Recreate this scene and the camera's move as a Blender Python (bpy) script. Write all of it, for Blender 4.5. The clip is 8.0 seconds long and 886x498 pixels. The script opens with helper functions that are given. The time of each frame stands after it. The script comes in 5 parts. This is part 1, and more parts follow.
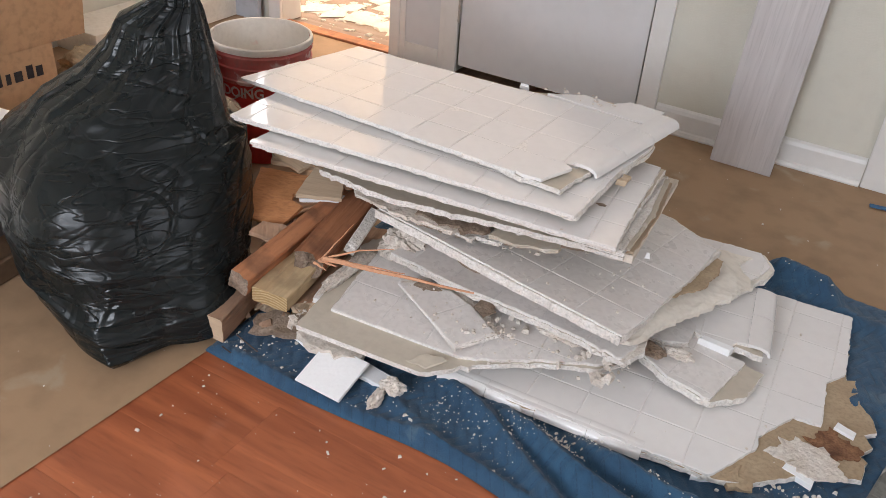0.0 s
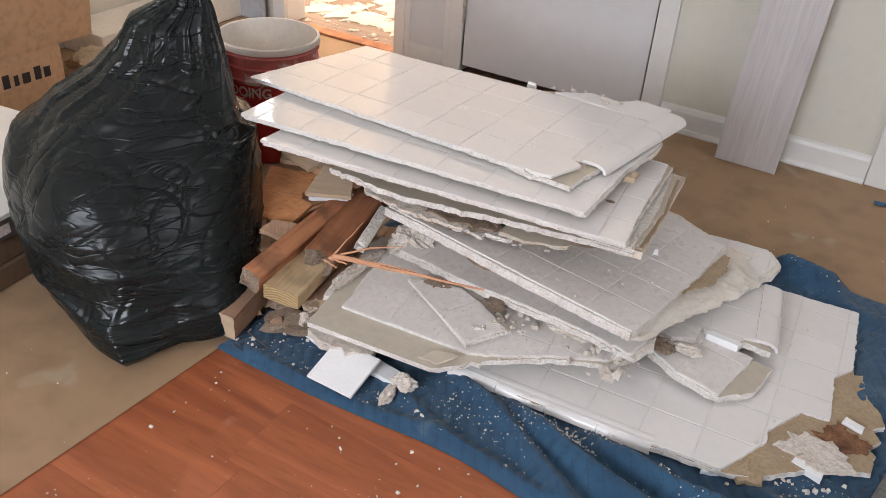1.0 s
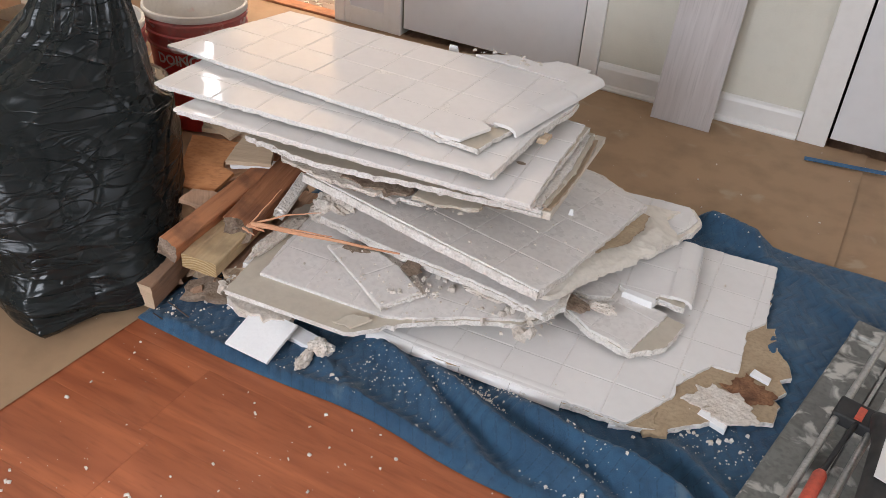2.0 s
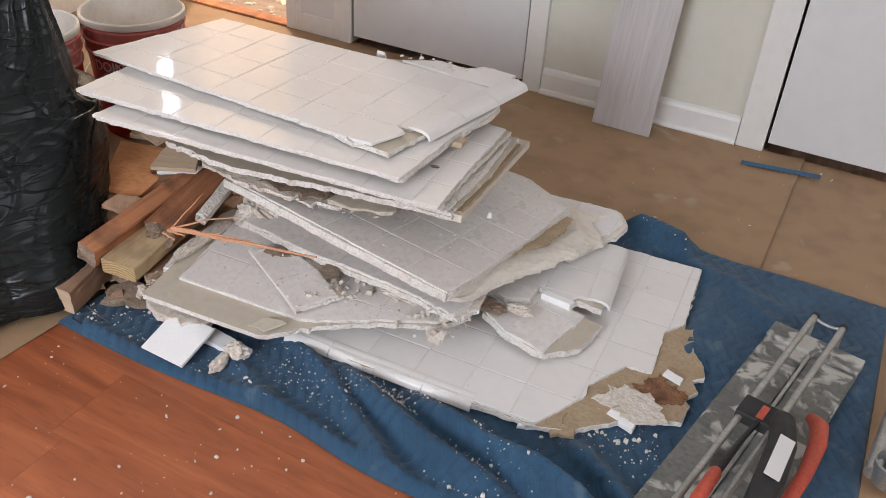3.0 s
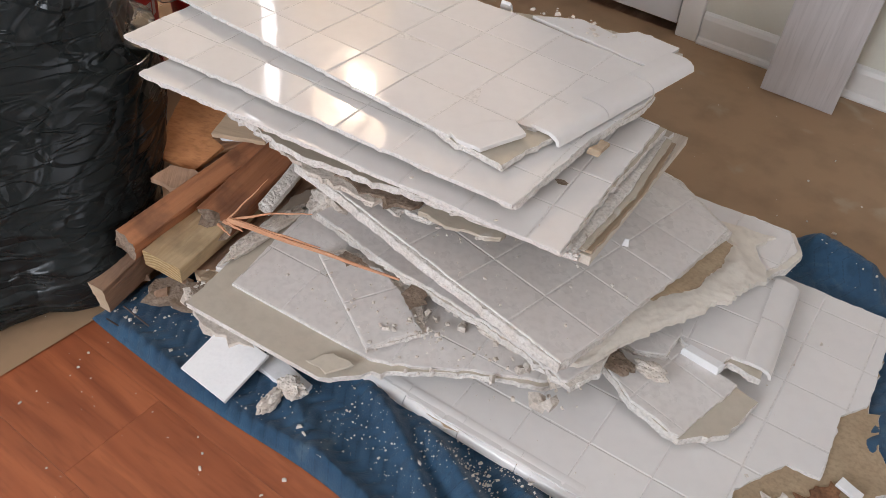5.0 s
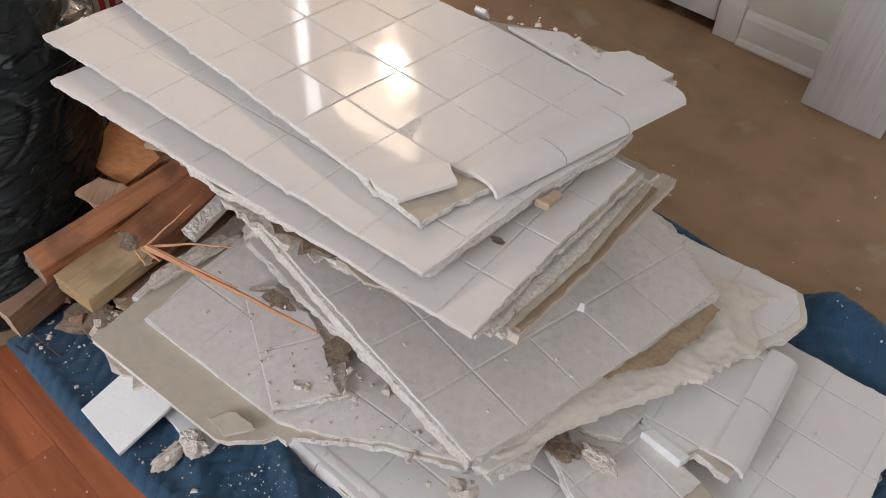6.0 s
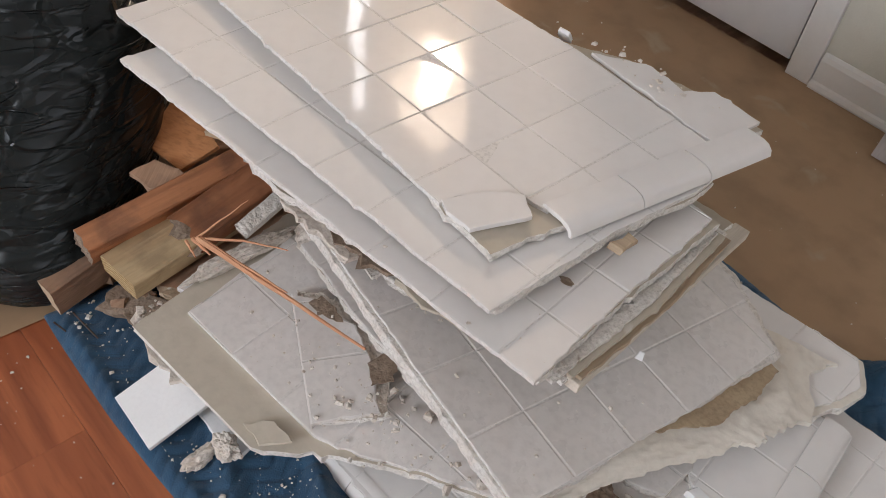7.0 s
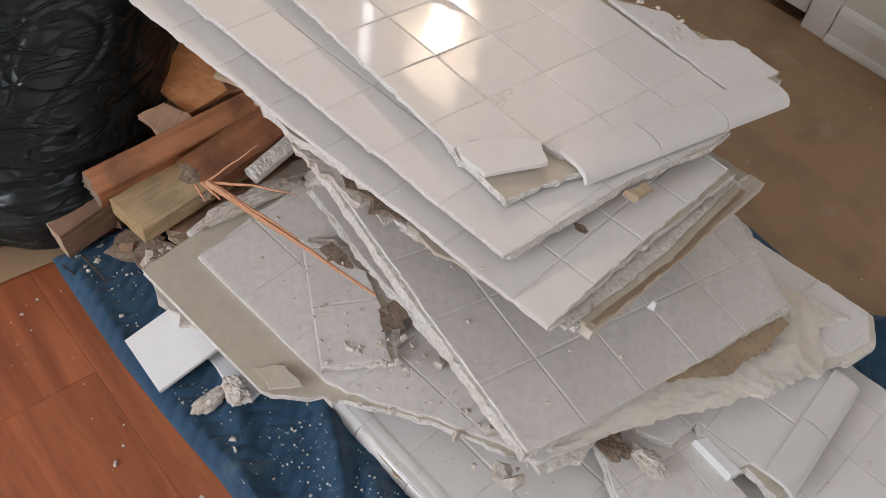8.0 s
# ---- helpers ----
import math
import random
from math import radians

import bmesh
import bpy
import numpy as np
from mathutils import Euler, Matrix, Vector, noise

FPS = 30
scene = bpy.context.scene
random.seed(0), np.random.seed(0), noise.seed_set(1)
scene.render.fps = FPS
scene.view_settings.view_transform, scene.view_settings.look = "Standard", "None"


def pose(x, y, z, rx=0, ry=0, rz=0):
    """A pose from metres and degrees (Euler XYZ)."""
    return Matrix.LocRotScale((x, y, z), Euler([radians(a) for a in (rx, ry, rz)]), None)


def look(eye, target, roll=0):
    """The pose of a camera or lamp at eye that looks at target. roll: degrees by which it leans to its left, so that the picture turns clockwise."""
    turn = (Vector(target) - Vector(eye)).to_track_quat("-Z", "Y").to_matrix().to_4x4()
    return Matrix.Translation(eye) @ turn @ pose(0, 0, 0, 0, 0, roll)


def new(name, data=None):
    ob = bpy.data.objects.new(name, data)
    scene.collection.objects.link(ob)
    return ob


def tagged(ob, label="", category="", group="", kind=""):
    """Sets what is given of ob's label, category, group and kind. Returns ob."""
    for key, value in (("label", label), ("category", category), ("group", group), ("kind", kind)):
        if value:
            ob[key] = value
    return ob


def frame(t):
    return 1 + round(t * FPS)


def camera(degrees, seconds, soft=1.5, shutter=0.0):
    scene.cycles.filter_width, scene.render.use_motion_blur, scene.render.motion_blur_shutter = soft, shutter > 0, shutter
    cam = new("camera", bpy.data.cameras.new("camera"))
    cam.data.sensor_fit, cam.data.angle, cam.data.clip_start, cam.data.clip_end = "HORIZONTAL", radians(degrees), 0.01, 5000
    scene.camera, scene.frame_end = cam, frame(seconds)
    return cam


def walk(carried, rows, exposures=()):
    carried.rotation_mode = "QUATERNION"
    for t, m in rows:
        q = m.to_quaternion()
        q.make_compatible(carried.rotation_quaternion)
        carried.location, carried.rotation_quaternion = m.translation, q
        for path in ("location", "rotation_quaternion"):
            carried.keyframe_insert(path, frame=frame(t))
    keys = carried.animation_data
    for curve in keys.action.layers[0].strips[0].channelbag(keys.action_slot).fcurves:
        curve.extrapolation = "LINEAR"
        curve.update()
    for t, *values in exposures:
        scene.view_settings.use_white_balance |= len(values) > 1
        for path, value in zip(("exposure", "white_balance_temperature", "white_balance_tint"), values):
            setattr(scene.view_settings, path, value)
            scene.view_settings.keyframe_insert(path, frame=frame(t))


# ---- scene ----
cam = camera(55.0, 8.0, 0.8)
PATH = [
    (0, (0.097, -0.142, 1.239), (-0.706, 1.338, 0.159), 4.5),
    (0.5, (0.092, -0.156, 1.238), (-0.718, 1.319, 0.157), 4.4),
    (1, (0.086, -0.167, 1.237), (-0.717, 1.314, 0.16), 4.3),
    (1.5, (0.11, -0.134, 1.229), (-0.648, 1.317, 0.081), 4.1),
    (2, (0.22, -0.105, 1.253), (-0.523, 1.358, 0.109), 3.8),
    (2.2, (0.271, -0.096, 1.258), (-0.454, 1.372, 0.11), 3.6),
    (3.3, (0.382, -0.032, 1.263), (-0.367, 1.456, 0.156), 3.9),
    (3.5, (0.368, -0.027, 1.269), (-0.451, 1.436, 0.178), 3.9),
    (4, (0.269, 0.093, 1.231), (-0.614, 1.505, 0.124), 3.7),
    (4.2, (0.195, 0.177, 1.212), (-0.674, 1.51, 0.0), 3.5),
    (5.3, (0.112, 0.486, 1.216), (-0.738, 1.695, -0.132), 4.2),
    (5.5, (0.137, 0.592, 1.222), (-0.721, 1.791, -0.129), 4.5),
    (6, (0.134, 0.713, 1.203), (-0.8, 1.758, -0.224), 2.5),
    (6.5, (0.047, 0.71, 1.218), (-0.918, 1.735, -0.203), 6.9),
    (7, (0.036, 0.712, 1.207), (-0.908, 1.717, -0.241), 8.0),
    (7.5, (0.041, 0.717, 1.187), (-0.847, 1.686, -0.32), 8.5),
    (8, (0.032, 0.696, 1.187), (-0.855, 1.658, -0.326), 9.2),
]
walk(cam, [(t, look(eye, target, roll)) for t, eye, target, roll in PATH],
     [(0, 0.01, 6450, 16), (4.2, 0.0, 6450, 16), (6, -0.24, 6500, 16), (8, -0.28, 6500, 15)])

# ---- light ----
def sky_world():
    w = bpy.data.worlds.new("daylight")
    scene.world = w
    w.use_nodes = True
    nt = w.node_tree
    sky = nt.nodes.new("ShaderNodeTexSky")
    sky.sky_type = "NISHITA"
    sky.sun_disc = False
    sky.sun_elevation, sky.sun_rotation = radians(40), radians(150)
    nt.links.new(sky.outputs[0], nt.nodes["Background"].inputs[0])
    nt.nodes["Background"].inputs[1].default_value = 0.1


sky_world()


WALL_Y = 2.71  # face of the wall with the doorway


def area_light(name, m, sx, sy, watts, colour):
    d = bpy.data.lights.new(name, "AREA")
    d.shape, d.size, d.size_y, d.energy, d.color = "RECTANGLE", sx, sy, watts, colour
    ob = new(name, d)
    ob.matrix_world = m
    return ob


sun = bpy.data.lights.new("sun", "SUN")
sun.energy, sun.angle, sun.color = 2.5, radians(0.5), (1.0, 0.95, 0.87)
new("sun", sun).matrix_world = look((3, -6, 6), (0, 0, 0.6))
# daylight in the openings of the windows behind the walk
area_light("window_light", look((-0.6, -2.12, 1.5), (-0.5, 2.0, 0.9)), 1.7, 1.25, 86, (0.86, 0.94, 1.0))
area_light("window_light", look((2.02, 0.9, 1.5), (-2.0, 1.2, 0.9)), 1.3, 1.25, 11, (0.92, 0.97, 1.0))
# added strip lamp that gives the white streak mirrored in the top tiles
area_light("streak_light", look((-2.474, WALL_Y + 0.012, 1.54), (-2.474, 0.0, 1.54)), 0.10, 0.94, 2.2, (0.95, 0.98, 1.0))
# warm ceiling lamp of the next room
bulb = bpy.data.lights.new("ceiling_bulb", "POINT")
bulb.energy, bulb.shadow_soft_size, bulb.color = 160, 0.045, (1.0, 0.80, 0.60)
new("ceiling_bulb", bulb).location = (-2.72, 3.55, 2.16)


# ---- materials ----
def mat(name, c1, c2=None, rough=0.6, scale=8.0, metal=0.0, bump=0.0, bump_scale=60.0, stretch=(1, 1, 1), rough2=None, coat=0.0,
        spots=None, spot_scale=20.0, spot_at=0.62, shift=0.0, dark=None, fine=0.5):
    """A surface of two mottled colours with fine relief; spots: colour of scattered stains; shift: value change between objects."""
    m = bpy.data.materials.new(name)
    m.use_nodes = True
    nt, N = m.node_tree, m.node_tree.nodes
    b = N["Principled BSDF"]
    L = nt.links.new
    co = N.new("ShaderNodeTexCoord")
    mp = N.new("ShaderNodeMapping")
    mp.inputs["Scale"].default_value = stretch
    L(co.outputs["Object"], mp.inputs[0])

    def nz(s, detail=5.0, dist=0.0):
        n = N.new("ShaderNodeTexNoise")
        n.inputs["Scale"].default_value, n.inputs["Detail"].default_value, n.inputs["Distortion"].default_value = s, detail, dist
        L(mp.outputs[0], n.inputs["Vector"])
        return n

    def ramp(sock, a, bb):
        r = N.new("ShaderNodeMapRange")
        r.inputs["From Min"].default_value, r.inputs["From Max"].default_value = a, bb
        L(sock, r.inputs[0])
        return r.outputs[0]

    def mix(f, a, bb):
        x = N.new("ShaderNodeMix")
        x.data_type = "RGBA"
        for s, v in ((x.inputs[0], f), (x.inputs[6], a), (x.inputs[7], bb)):
            if isinstance(v, (tuple, list)):
                s.default_value = (*v, 1)
            elif isinstance(v, (int, float)):
                s.default_value = v
            else:
                L(v, s)
        return x.outputs[2]

    c2 = c2 or tuple(v * 0.8 for v in c1)
    col = mix(ramp(nz(scale).outputs[0], 0.3, 0.7), c1, c2)
    col = mix(ramp(nz(scale * 7.3).outputs[0], 0.45, 0.85), col, tuple(v * (1 - 0.56 * fine) for v in c2))
    if spots:
        col = mix(ramp(nz(spot_scale, 6, 0.6).outputs[0], spot_at, spot_at + 0.08), col, spots)
    if dark:
        col = mix(ramp(nz(spot_scale * 0.37, 4, 1.0).outputs[0], 0.58, 0.7), col, dark)
    if shift:
        oi = N.new("ShaderNodeObjectInfo")
        hs = N.new("ShaderNodeHueSaturation")
        r = N.new("ShaderNodeMapRange")
        r.inputs["To Min"].default_value, r.inputs["To Max"].default_value = 1 - shift, 1 + shift
        L(oi.outputs["Random"], r.inputs[0])
        L(r.outputs[0], hs.inputs["Value"])
        L(col, hs.inputs["Color"])
        col = hs.outputs[0]
    L(col, b.inputs["Base Color"])
    rr = N.new("ShaderNodeMapRange")
    rr.inputs["To Min"].default_value, rr.inputs["To Max"].default_value = rough, rough2 if rough2 is not None else min(1, rough * 1.25)
    rr.inputs["From Min"].default_value, rr.inputs["From Max"].default_value = 0.35, 0.7
    L(nz(scale * 2.1).outputs[0], rr.inputs[0])
    L(rr.outputs[0], b.inputs["Roughness"])
    b.inputs["Metallic"].default_value = metal
    b.inputs["Coat Weight"].default_value = coat
    b.inputs["Coat Roughness"].default_value = 0.08
    if bump:
        bp = N.new("ShaderNodeBump")
        bp.inputs["Strength"].default_value, bp.inputs["Distance"].default_value = 1.0, bump
        L(nz(bump_scale, 6).outputs[0], bp.inputs["Height"])
        L(bp.outputs[0], b.inputs["Normal"])
    return m


def wood(name, c1, c2, axis=1, rough=0.6, ring=14.0, bump=0.0012, coat=0.0, shift=0.06, along=0.06, stain=0.0):
    """Wood with its grain along one local axis; stain: how strongly dirt blotches darken it."""
    m = bpy.data.materials.new(name)
    m.use_nodes = True
    nt, N = m.node_tree, m.node_tree.nodes
    L, b = nt.links.new, N["Principled BSDF"]
    co, mp = N.new("ShaderNodeTexCoord"), N.new("ShaderNodeMapping")
    s = [1.0, 1.0, 1.0]
    s[axis] = along
    mp.inputs["Scale"].default_value = s
    L(co.outputs["Object"], mp.inputs[0])
    oi = N.new("ShaderNodeObjectInfo")
    add = N.new("ShaderNodeVectorMath")
    add.operation = "ADD"
    L(mp.outputs[0], add.inputs[0])
    mul = N.new("ShaderNodeVectorMath")
    mul.operation = "SCALE"
    mul.inputs["Scale"].default_value = 6.0
    cmb = N.new("ShaderNodeCombineXYZ")
    for i in range(3):
        L(oi.outputs["Random"], cmb.inputs[i])
    L(cmb.outputs[0], mul.inputs[0])
    L(mul.outputs[0], add.inputs[1])
    big, fine = N.new("ShaderNodeTexNoise"), N.new("ShaderNodeTexNoise")
    for n, sc, de, di in ((big, ring, 3, 1.4), (fine, ring * 11, 4, 0.3)):
        n.inputs["Scale"].default_value, n.inputs["Detail"].default_value, n.inputs["Distortion"].default_value = sc, de, di
        L(add.outputs[0], n.inputs["Vector"])
    cr = N.new("ShaderNodeValToRGB")
    e = cr.color_ramp.elements
    e[0].position, e[0].color = 0.32, (*c2, 1)
    e[1].position, e[1].color = 0.66, (*c1, 1)
    L(big.outputs[0], cr.inputs[0])
    mx = N.new("ShaderNodeMix")
    mx.data_type = "RGBA"
    mr = N.new("ShaderNodeMapRange")
    mr.inputs["From Min"].default_value, mr.inputs["From Max"].default_value, mr.inputs["To Max"].default_value = 0.5, 0.75, 0.34
    L(fine.outputs[0], mr.inputs[0])
    L(mr.outputs[0], mx.inputs[0])
    L(cr.outputs[0], mx.inputs[6])
    mx.inputs[7].default_value = (*[v * 0.55 for v in c2], 1)
    hs = N.new("ShaderNodeHueSaturation")
    r = N.new("ShaderNodeMapRange")
    r.inputs["To Min"].default_value, r.inputs["To Max"].default_value = 1 - shift, 1 + shift
    L(oi.outputs["Random"], r.inputs[0])
    L(r.outputs[0], hs.inputs["Value"])
    grime, lim, dirt = (N.new("ShaderNode" + k) for k in ("TexNoise", "MapRange", "Mix"))
    grime.inputs["Scale"].default_value, grime.inputs["Detail"].default_value = 17, 6
    L(co.outputs["Object"], grime.inputs["Vector"])
    lim.inputs["From Min"].default_value, lim.inputs["From Max"].default_value, lim.inputs["To Max"].default_value = 0.48, 0.66, stain
    L(grime.outputs[0], lim.inputs[0])
    dirt.data_type = "RGBA"
    L(lim.outputs[0], dirt.inputs[0])
    L(mx.outputs[2], dirt.inputs[6])
    dirt.inputs[7].default_value = (*[v * 0.4 + 0.02 for v in c2], 1)
    L(dirt.outputs[2], hs.inputs["Color"])
    L(hs.outputs[0], b.inputs["Base Color"])
    b.inputs["Roughness"].default_value = rough
    b.inputs["Coat Weight"].default_value = coat
    b.inputs["Coat Roughness"].default_value = 0.15
    bp = N.new("ShaderNodeBump")
    bp.inputs["Distance"].default_value = bump
    L(fine.outputs[0], bp.inputs["Height"])
    L(bp.outputs[0], b.inputs["Normal"])
    return m


def film_bag():
    """Thin black polythene, dulled by dust, with sparse fine wrinkles."""
    m = mat("black_plastic_film", (0.006, 0.0085, 0.009), (0.010, 0.0135, 0.014), rough=0.15, rough2=0.40, scale=4, fine=0.1)
    N, L = m.node_tree.nodes, m.node_tree.links.new
    b = N["Principled BSDF"]
    b.inputs["Specular IOR Level"].default_value = 0.30
    co, prev = N.new("ShaderNodeTexCoord"), None
    for stretch, scale, depth in (((1, 1, 3.2), 3.6, 0.0019), ((1.8, 1.0, 1.2), 4.6, 0.0016), ((1, 1, 4.5), 9.0, 0.0010)):
        mp, n, sub, ab, r, bp = (N.new("ShaderNode" + k) for k in ("Mapping", "TexNoise", "Math", "Math", "MapRange", "Bump"))
        mp.inputs["Scale"].default_value = stretch
        L(co.outputs["Object"], mp.inputs[0])
        n.inputs["Scale"].default_value, n.inputs["Detail"].default_value, n.inputs["Distortion"].default_value = scale, 1.0, 0.6
        L(mp.outputs[0], n.inputs["Vector"])
        sub.operation, ab.operation = "SUBTRACT", "ABSOLUTE"
        sub.inputs[1].default_value = 0.5
        L(n.outputs[0], sub.inputs[0])
        L(sub.outputs[0], ab.inputs[0])
        r.inputs["From Max"].default_value = 0.05
        L(ab.outputs[0], r.inputs[0])
        bp.inputs["Distance"].default_value = depth
        L(r.outputs[0], bp.inputs["Height"])
        if prev:
            L(prev, bp.inputs["Normal"])
        prev = bp.outputs[0]
    L(prev, b.inputs["Normal"])
    return m


GLAZE = mat("white_glazed_tile", (0.83, 0.805, 0.785), (0.80, 0.775, 0.755), rough=0.035, rough2=0.09, scale=5, bump=0.0006, bump_scale=9, shift=0.02, fine=0.04)
DUSTY = mat("dusty_glazed_tile", (0.80, 0.767, 0.74), (0.735, 0.697, 0.665), rough=0.22, rough2=0.5, scale=9, bump=0.0006, bump_scale=30, shift=0.03, fine=0.2, spots=(0.62, 0.57, 0.52), spot_scale=26, spot_at=0.70)
BISQUE = mat("white_tile_bisque", (0.90, 0.90, 0.90), (0.87, 0.87, 0.87), rough=0.6, scale=20, bump=0.0004, bump_scale=90, fine=0.05)
TILESIDE = mat("dusty_tile_side", (0.84, 0.81, 0.775), (0.72, 0.68, 0.63), rough=0.8, scale=30, bump=0.002, bump_scale=120, spots=(0.52, 0.46, 0.40), spot_scale=34, spot_at=0.68)
GROUT = mat("pale_grout", (0.80, 0.78, 0.755), (0.70, 0.67, 0.635), rough=0.9, scale=25)
BACKING = mat("beige_backing_board", (0.57, 0.51, 0.42), (0.53, 0.47, 0.38), rough=0.85, scale=7, bump=0.0006, bump_scale=60, spots=(0.64, 0.60, 0.53), spot_scale=13, spot_at=0.66, fine=0.15)
PLASTER = mat("crumbled_plaster", (0.78, 0.73, 0.67), (0.64, 0.56, 0.48), rough=0.95, scale=22, bump=0.006, bump_scale=70, spots=(0.44, 0.37, 0.29), spot_scale=30, spot_at=0.66)
PALEEDGE = mat("pale_broken_plaster_edge", (0.87, 0.845, 0.81), (0.74, 0.69, 0.63), rough=0.95, scale=24, bump=0.007, bump_scale=110, spots=(0.36, 0.29, 0.23), spot_scale=30, spot_at=0.68)
CREAM = mat("torn_cream_plaster", (0.82, 0.775, 0.70), (0.76, 0.705, 0.62), rough=0.85, scale=9, bump=0.0014, bump_scale=45, fine=0.2, spots=(0.62, 0.52, 0.40), spot_scale=9, spot_at=0.68)
FACING = mat("torn_brown_paper_facing", (0.47, 0.36, 0.235), (0.40, 0.295, 0.19), rough=0.9, scale=18, bump=0.002, bump_scale=70)
ROT = mat("rotten_brown_stain", (0.34, 0.17, 0.085), (0.12, 0.05, 0.025), rough=0.9, scale=28, bump=0.004, bump_scale=90)
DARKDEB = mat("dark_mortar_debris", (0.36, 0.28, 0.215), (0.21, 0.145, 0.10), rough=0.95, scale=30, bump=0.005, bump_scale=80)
KRAFT = mat("brown_floor_paper", (0.40, 0.260, 0.152), (0.36, 0.231, 0.133), rough=0.62, rough2=0.75, scale=1.4, bump=0.003, bump_scale=7, spots=(0.40, 0.30, 0.20), spot_scale=7)
TAPE = mat("blue_masking_tape", (0.05, 0.15, 0.30), rough=0.7, scale=20)
FLOORWOOD = wood("reddish_floorboard", (0.485, 0.148, 0.060), (0.30, 0.084, 0.035), axis=0, rough=0.36, ring=12, bump=0.0003, coat=0.22, shift=0.012, along=0.11)
NEXTWOOD = wood("worn_floorboard", (0.36, 0.28, 0.235), (0.25, 0.18, 0.145), axis=0, rough=0.6, ring=9)
WALLPAINT = mat("cream_green_wall_paint", (0.68, 0.665, 0.585), (0.655, 0.64, 0.56), rough=0.6, scale=3, bump=0.0012, bump_scale=160, fine=0.06)
WHITE = mat("white_trim_paint", (0.78, 0.77, 0.75), (0.75, 0.74, 0.72), rough=0.38, scale=4, bump=0.0006, bump_scale=40, fine=0.06)
DOORPAINT = mat("white_door_paint", (0.70, 0.70, 0.71), (0.68, 0.68, 0.69), rough=0.42, scale=3, bump=0.0004, bump_scale=60, fine=0.06)
CEIL = mat("white_ceiling_paint", (0.8, 0.8, 0.78), rough=0.9, scale=3)
CLOSETSHADE = mat("closet_shade", (0.03, 0.022, 0.018), rough=0.9)
STEEL = mat("scratched_steel", (0.58, 0.58, 0.56), (0.44, 0.44, 0.42), rough=0.32, rough2=0.55, metal=0.8, scale=30, spots=(0.62, 0.61, 0.58), spot_scale=12)
CUTTERBASE = mat("dusty_grey_metal", (0.25, 0.255, 0.235), (0.16, 0.16, 0.15), rough=0.5, rough2=0.85, metal=0.2, scale=11, spots=(0.56, 0.55, 0.51), spot_scale=17, spot_at=0.54, bump=0.0008, dark=(0.06, 0.06, 0.055))
BLACKRUB = mat("black_rubber", (0.02, 0.02, 0.022), (0.03, 0.03, 0.03), rough=0.55, scale=20)
REDPLAST = mat("orange_red_plastic", (0.62, 0.10, 0.055), (0.5, 0.085, 0.05), rough=0.4, scale=20)
SHEET = film_bag()
BUCKETRED = mat("red_bucket_plastic", (0.62, 0.040, 0.034), (0.55, 0.036, 0.032), rough=0.38, scale=9, spots=(0.62, 0.30, 0.27), spot_scale=11, spot_at=0.66)
BUCKETDUST = mat("dusted_red_plastic", (0.55, 0.10, 0.09), (0.56, 0.22, 0.20), rough=0.6, scale=12, spots=(0.72, 0.58, 0.54), spot_scale=16, spot_at=0.56)
BUCKETIN = mat("dusty_bucket_inside", (0.82, 0.78, 0.72), (0.76, 0.71, 0.65), rough=0.8, scale=9, spots=(0.72, 0.44, 0.38), spot_scale=7, spot_at=0.66, fine=0.15)
CARD = mat("brown_cardboard", (0.50, 0.315, 0.175), (0.46, 0.285, 0.155), rough=0.8, scale=6, bump=0.0006, bump_scale=50)
INK = mat("dark_print", (0.035, 0.03, 0.03), rough=0.7, scale=20)
PALEINK = mat("pale_print", (0.75, 0.68, 0.66), rough=0.6, scale=20)
DARKCARD = mat("dark_printed_carton", (0.10, 0.085, 0.085), (0.085, 0.07, 0.07), rough=0.7, scale=12)
BROWNCARD = mat("dark_brown_carton", (0.17, 0.105, 0.06), (0.14, 0.085, 0.05), rough=0.8, scale=9)
VINYL = wood("grey_vinyl_plank", (0.55, 0.52, 0.515), (0.46, 0.43, 0.425), axis=2, rough=0.3, ring=16, bump=0.0006, along=0.05)
PINE = wood("weathered_pine", (0.60, 0.455, 0.27), (0.45, 0.305, 0.165), rough=0.75, ring=12, bump=0.004, along=0.045, shift=0.16, stain=0.45)
REDWOOD = wood("reddish_timber", (0.56, 0.240, 0.112), (0.33, 0.125, 0.056), rough=0.7, ring=11, bump=0.004, along=0.05, shift=0.2, stain=0.6)
OLDWOOD = wood("old_brown_timber", (0.55, 0.35, 0.23), (0.31, 0.175, 0.105), rough=0.8, ring=11, bump=0.004, along=0.05, shift=0.2, stain=0.45)
PLY = mat("orange_plywood", (0.56, 0.255, 0.105), (0.42, 0.175, 0.066), rough=0.75, scale=9, bump=0.001, dark=(0.13, 0.06, 0.03), spot_scale=22, stretch=(1, 3, 1))
SPLINT = wood("fresh_split_wood", (0.70, 0.38, 0.22), (0.60, 0.29, 0.16), axis=0, rough=0.7, ring=40)
PALEWOOD = wood("pale_wood_scrap", (0.56, 0.43, 0.30), (0.46, 0.34, 0.23), axis=0, rough=0.8, ring=18)
GREYLATH = wood("weathered_pale_lath", (0.73, 0.665, 0.575), (0.60, 0.53, 0.44), axis=1, rough=0.85, ring=26)
ENDGRAIN = mat("pale_end_grain", (0.60, 0.46, 0.27), (0.50, 0.36, 0.19), rough=0.85, scale=30)
rings = ENDGRAIN.node_tree.nodes.new("ShaderNodeTexWave")
rings.wave_type, rings.rings_direction = "RINGS", "Y"
rings.inputs["Scale"].default_value, rings.inputs["Distortion"].default_value, rings.inputs["Detail"].default_value = 46, 1.2, 1
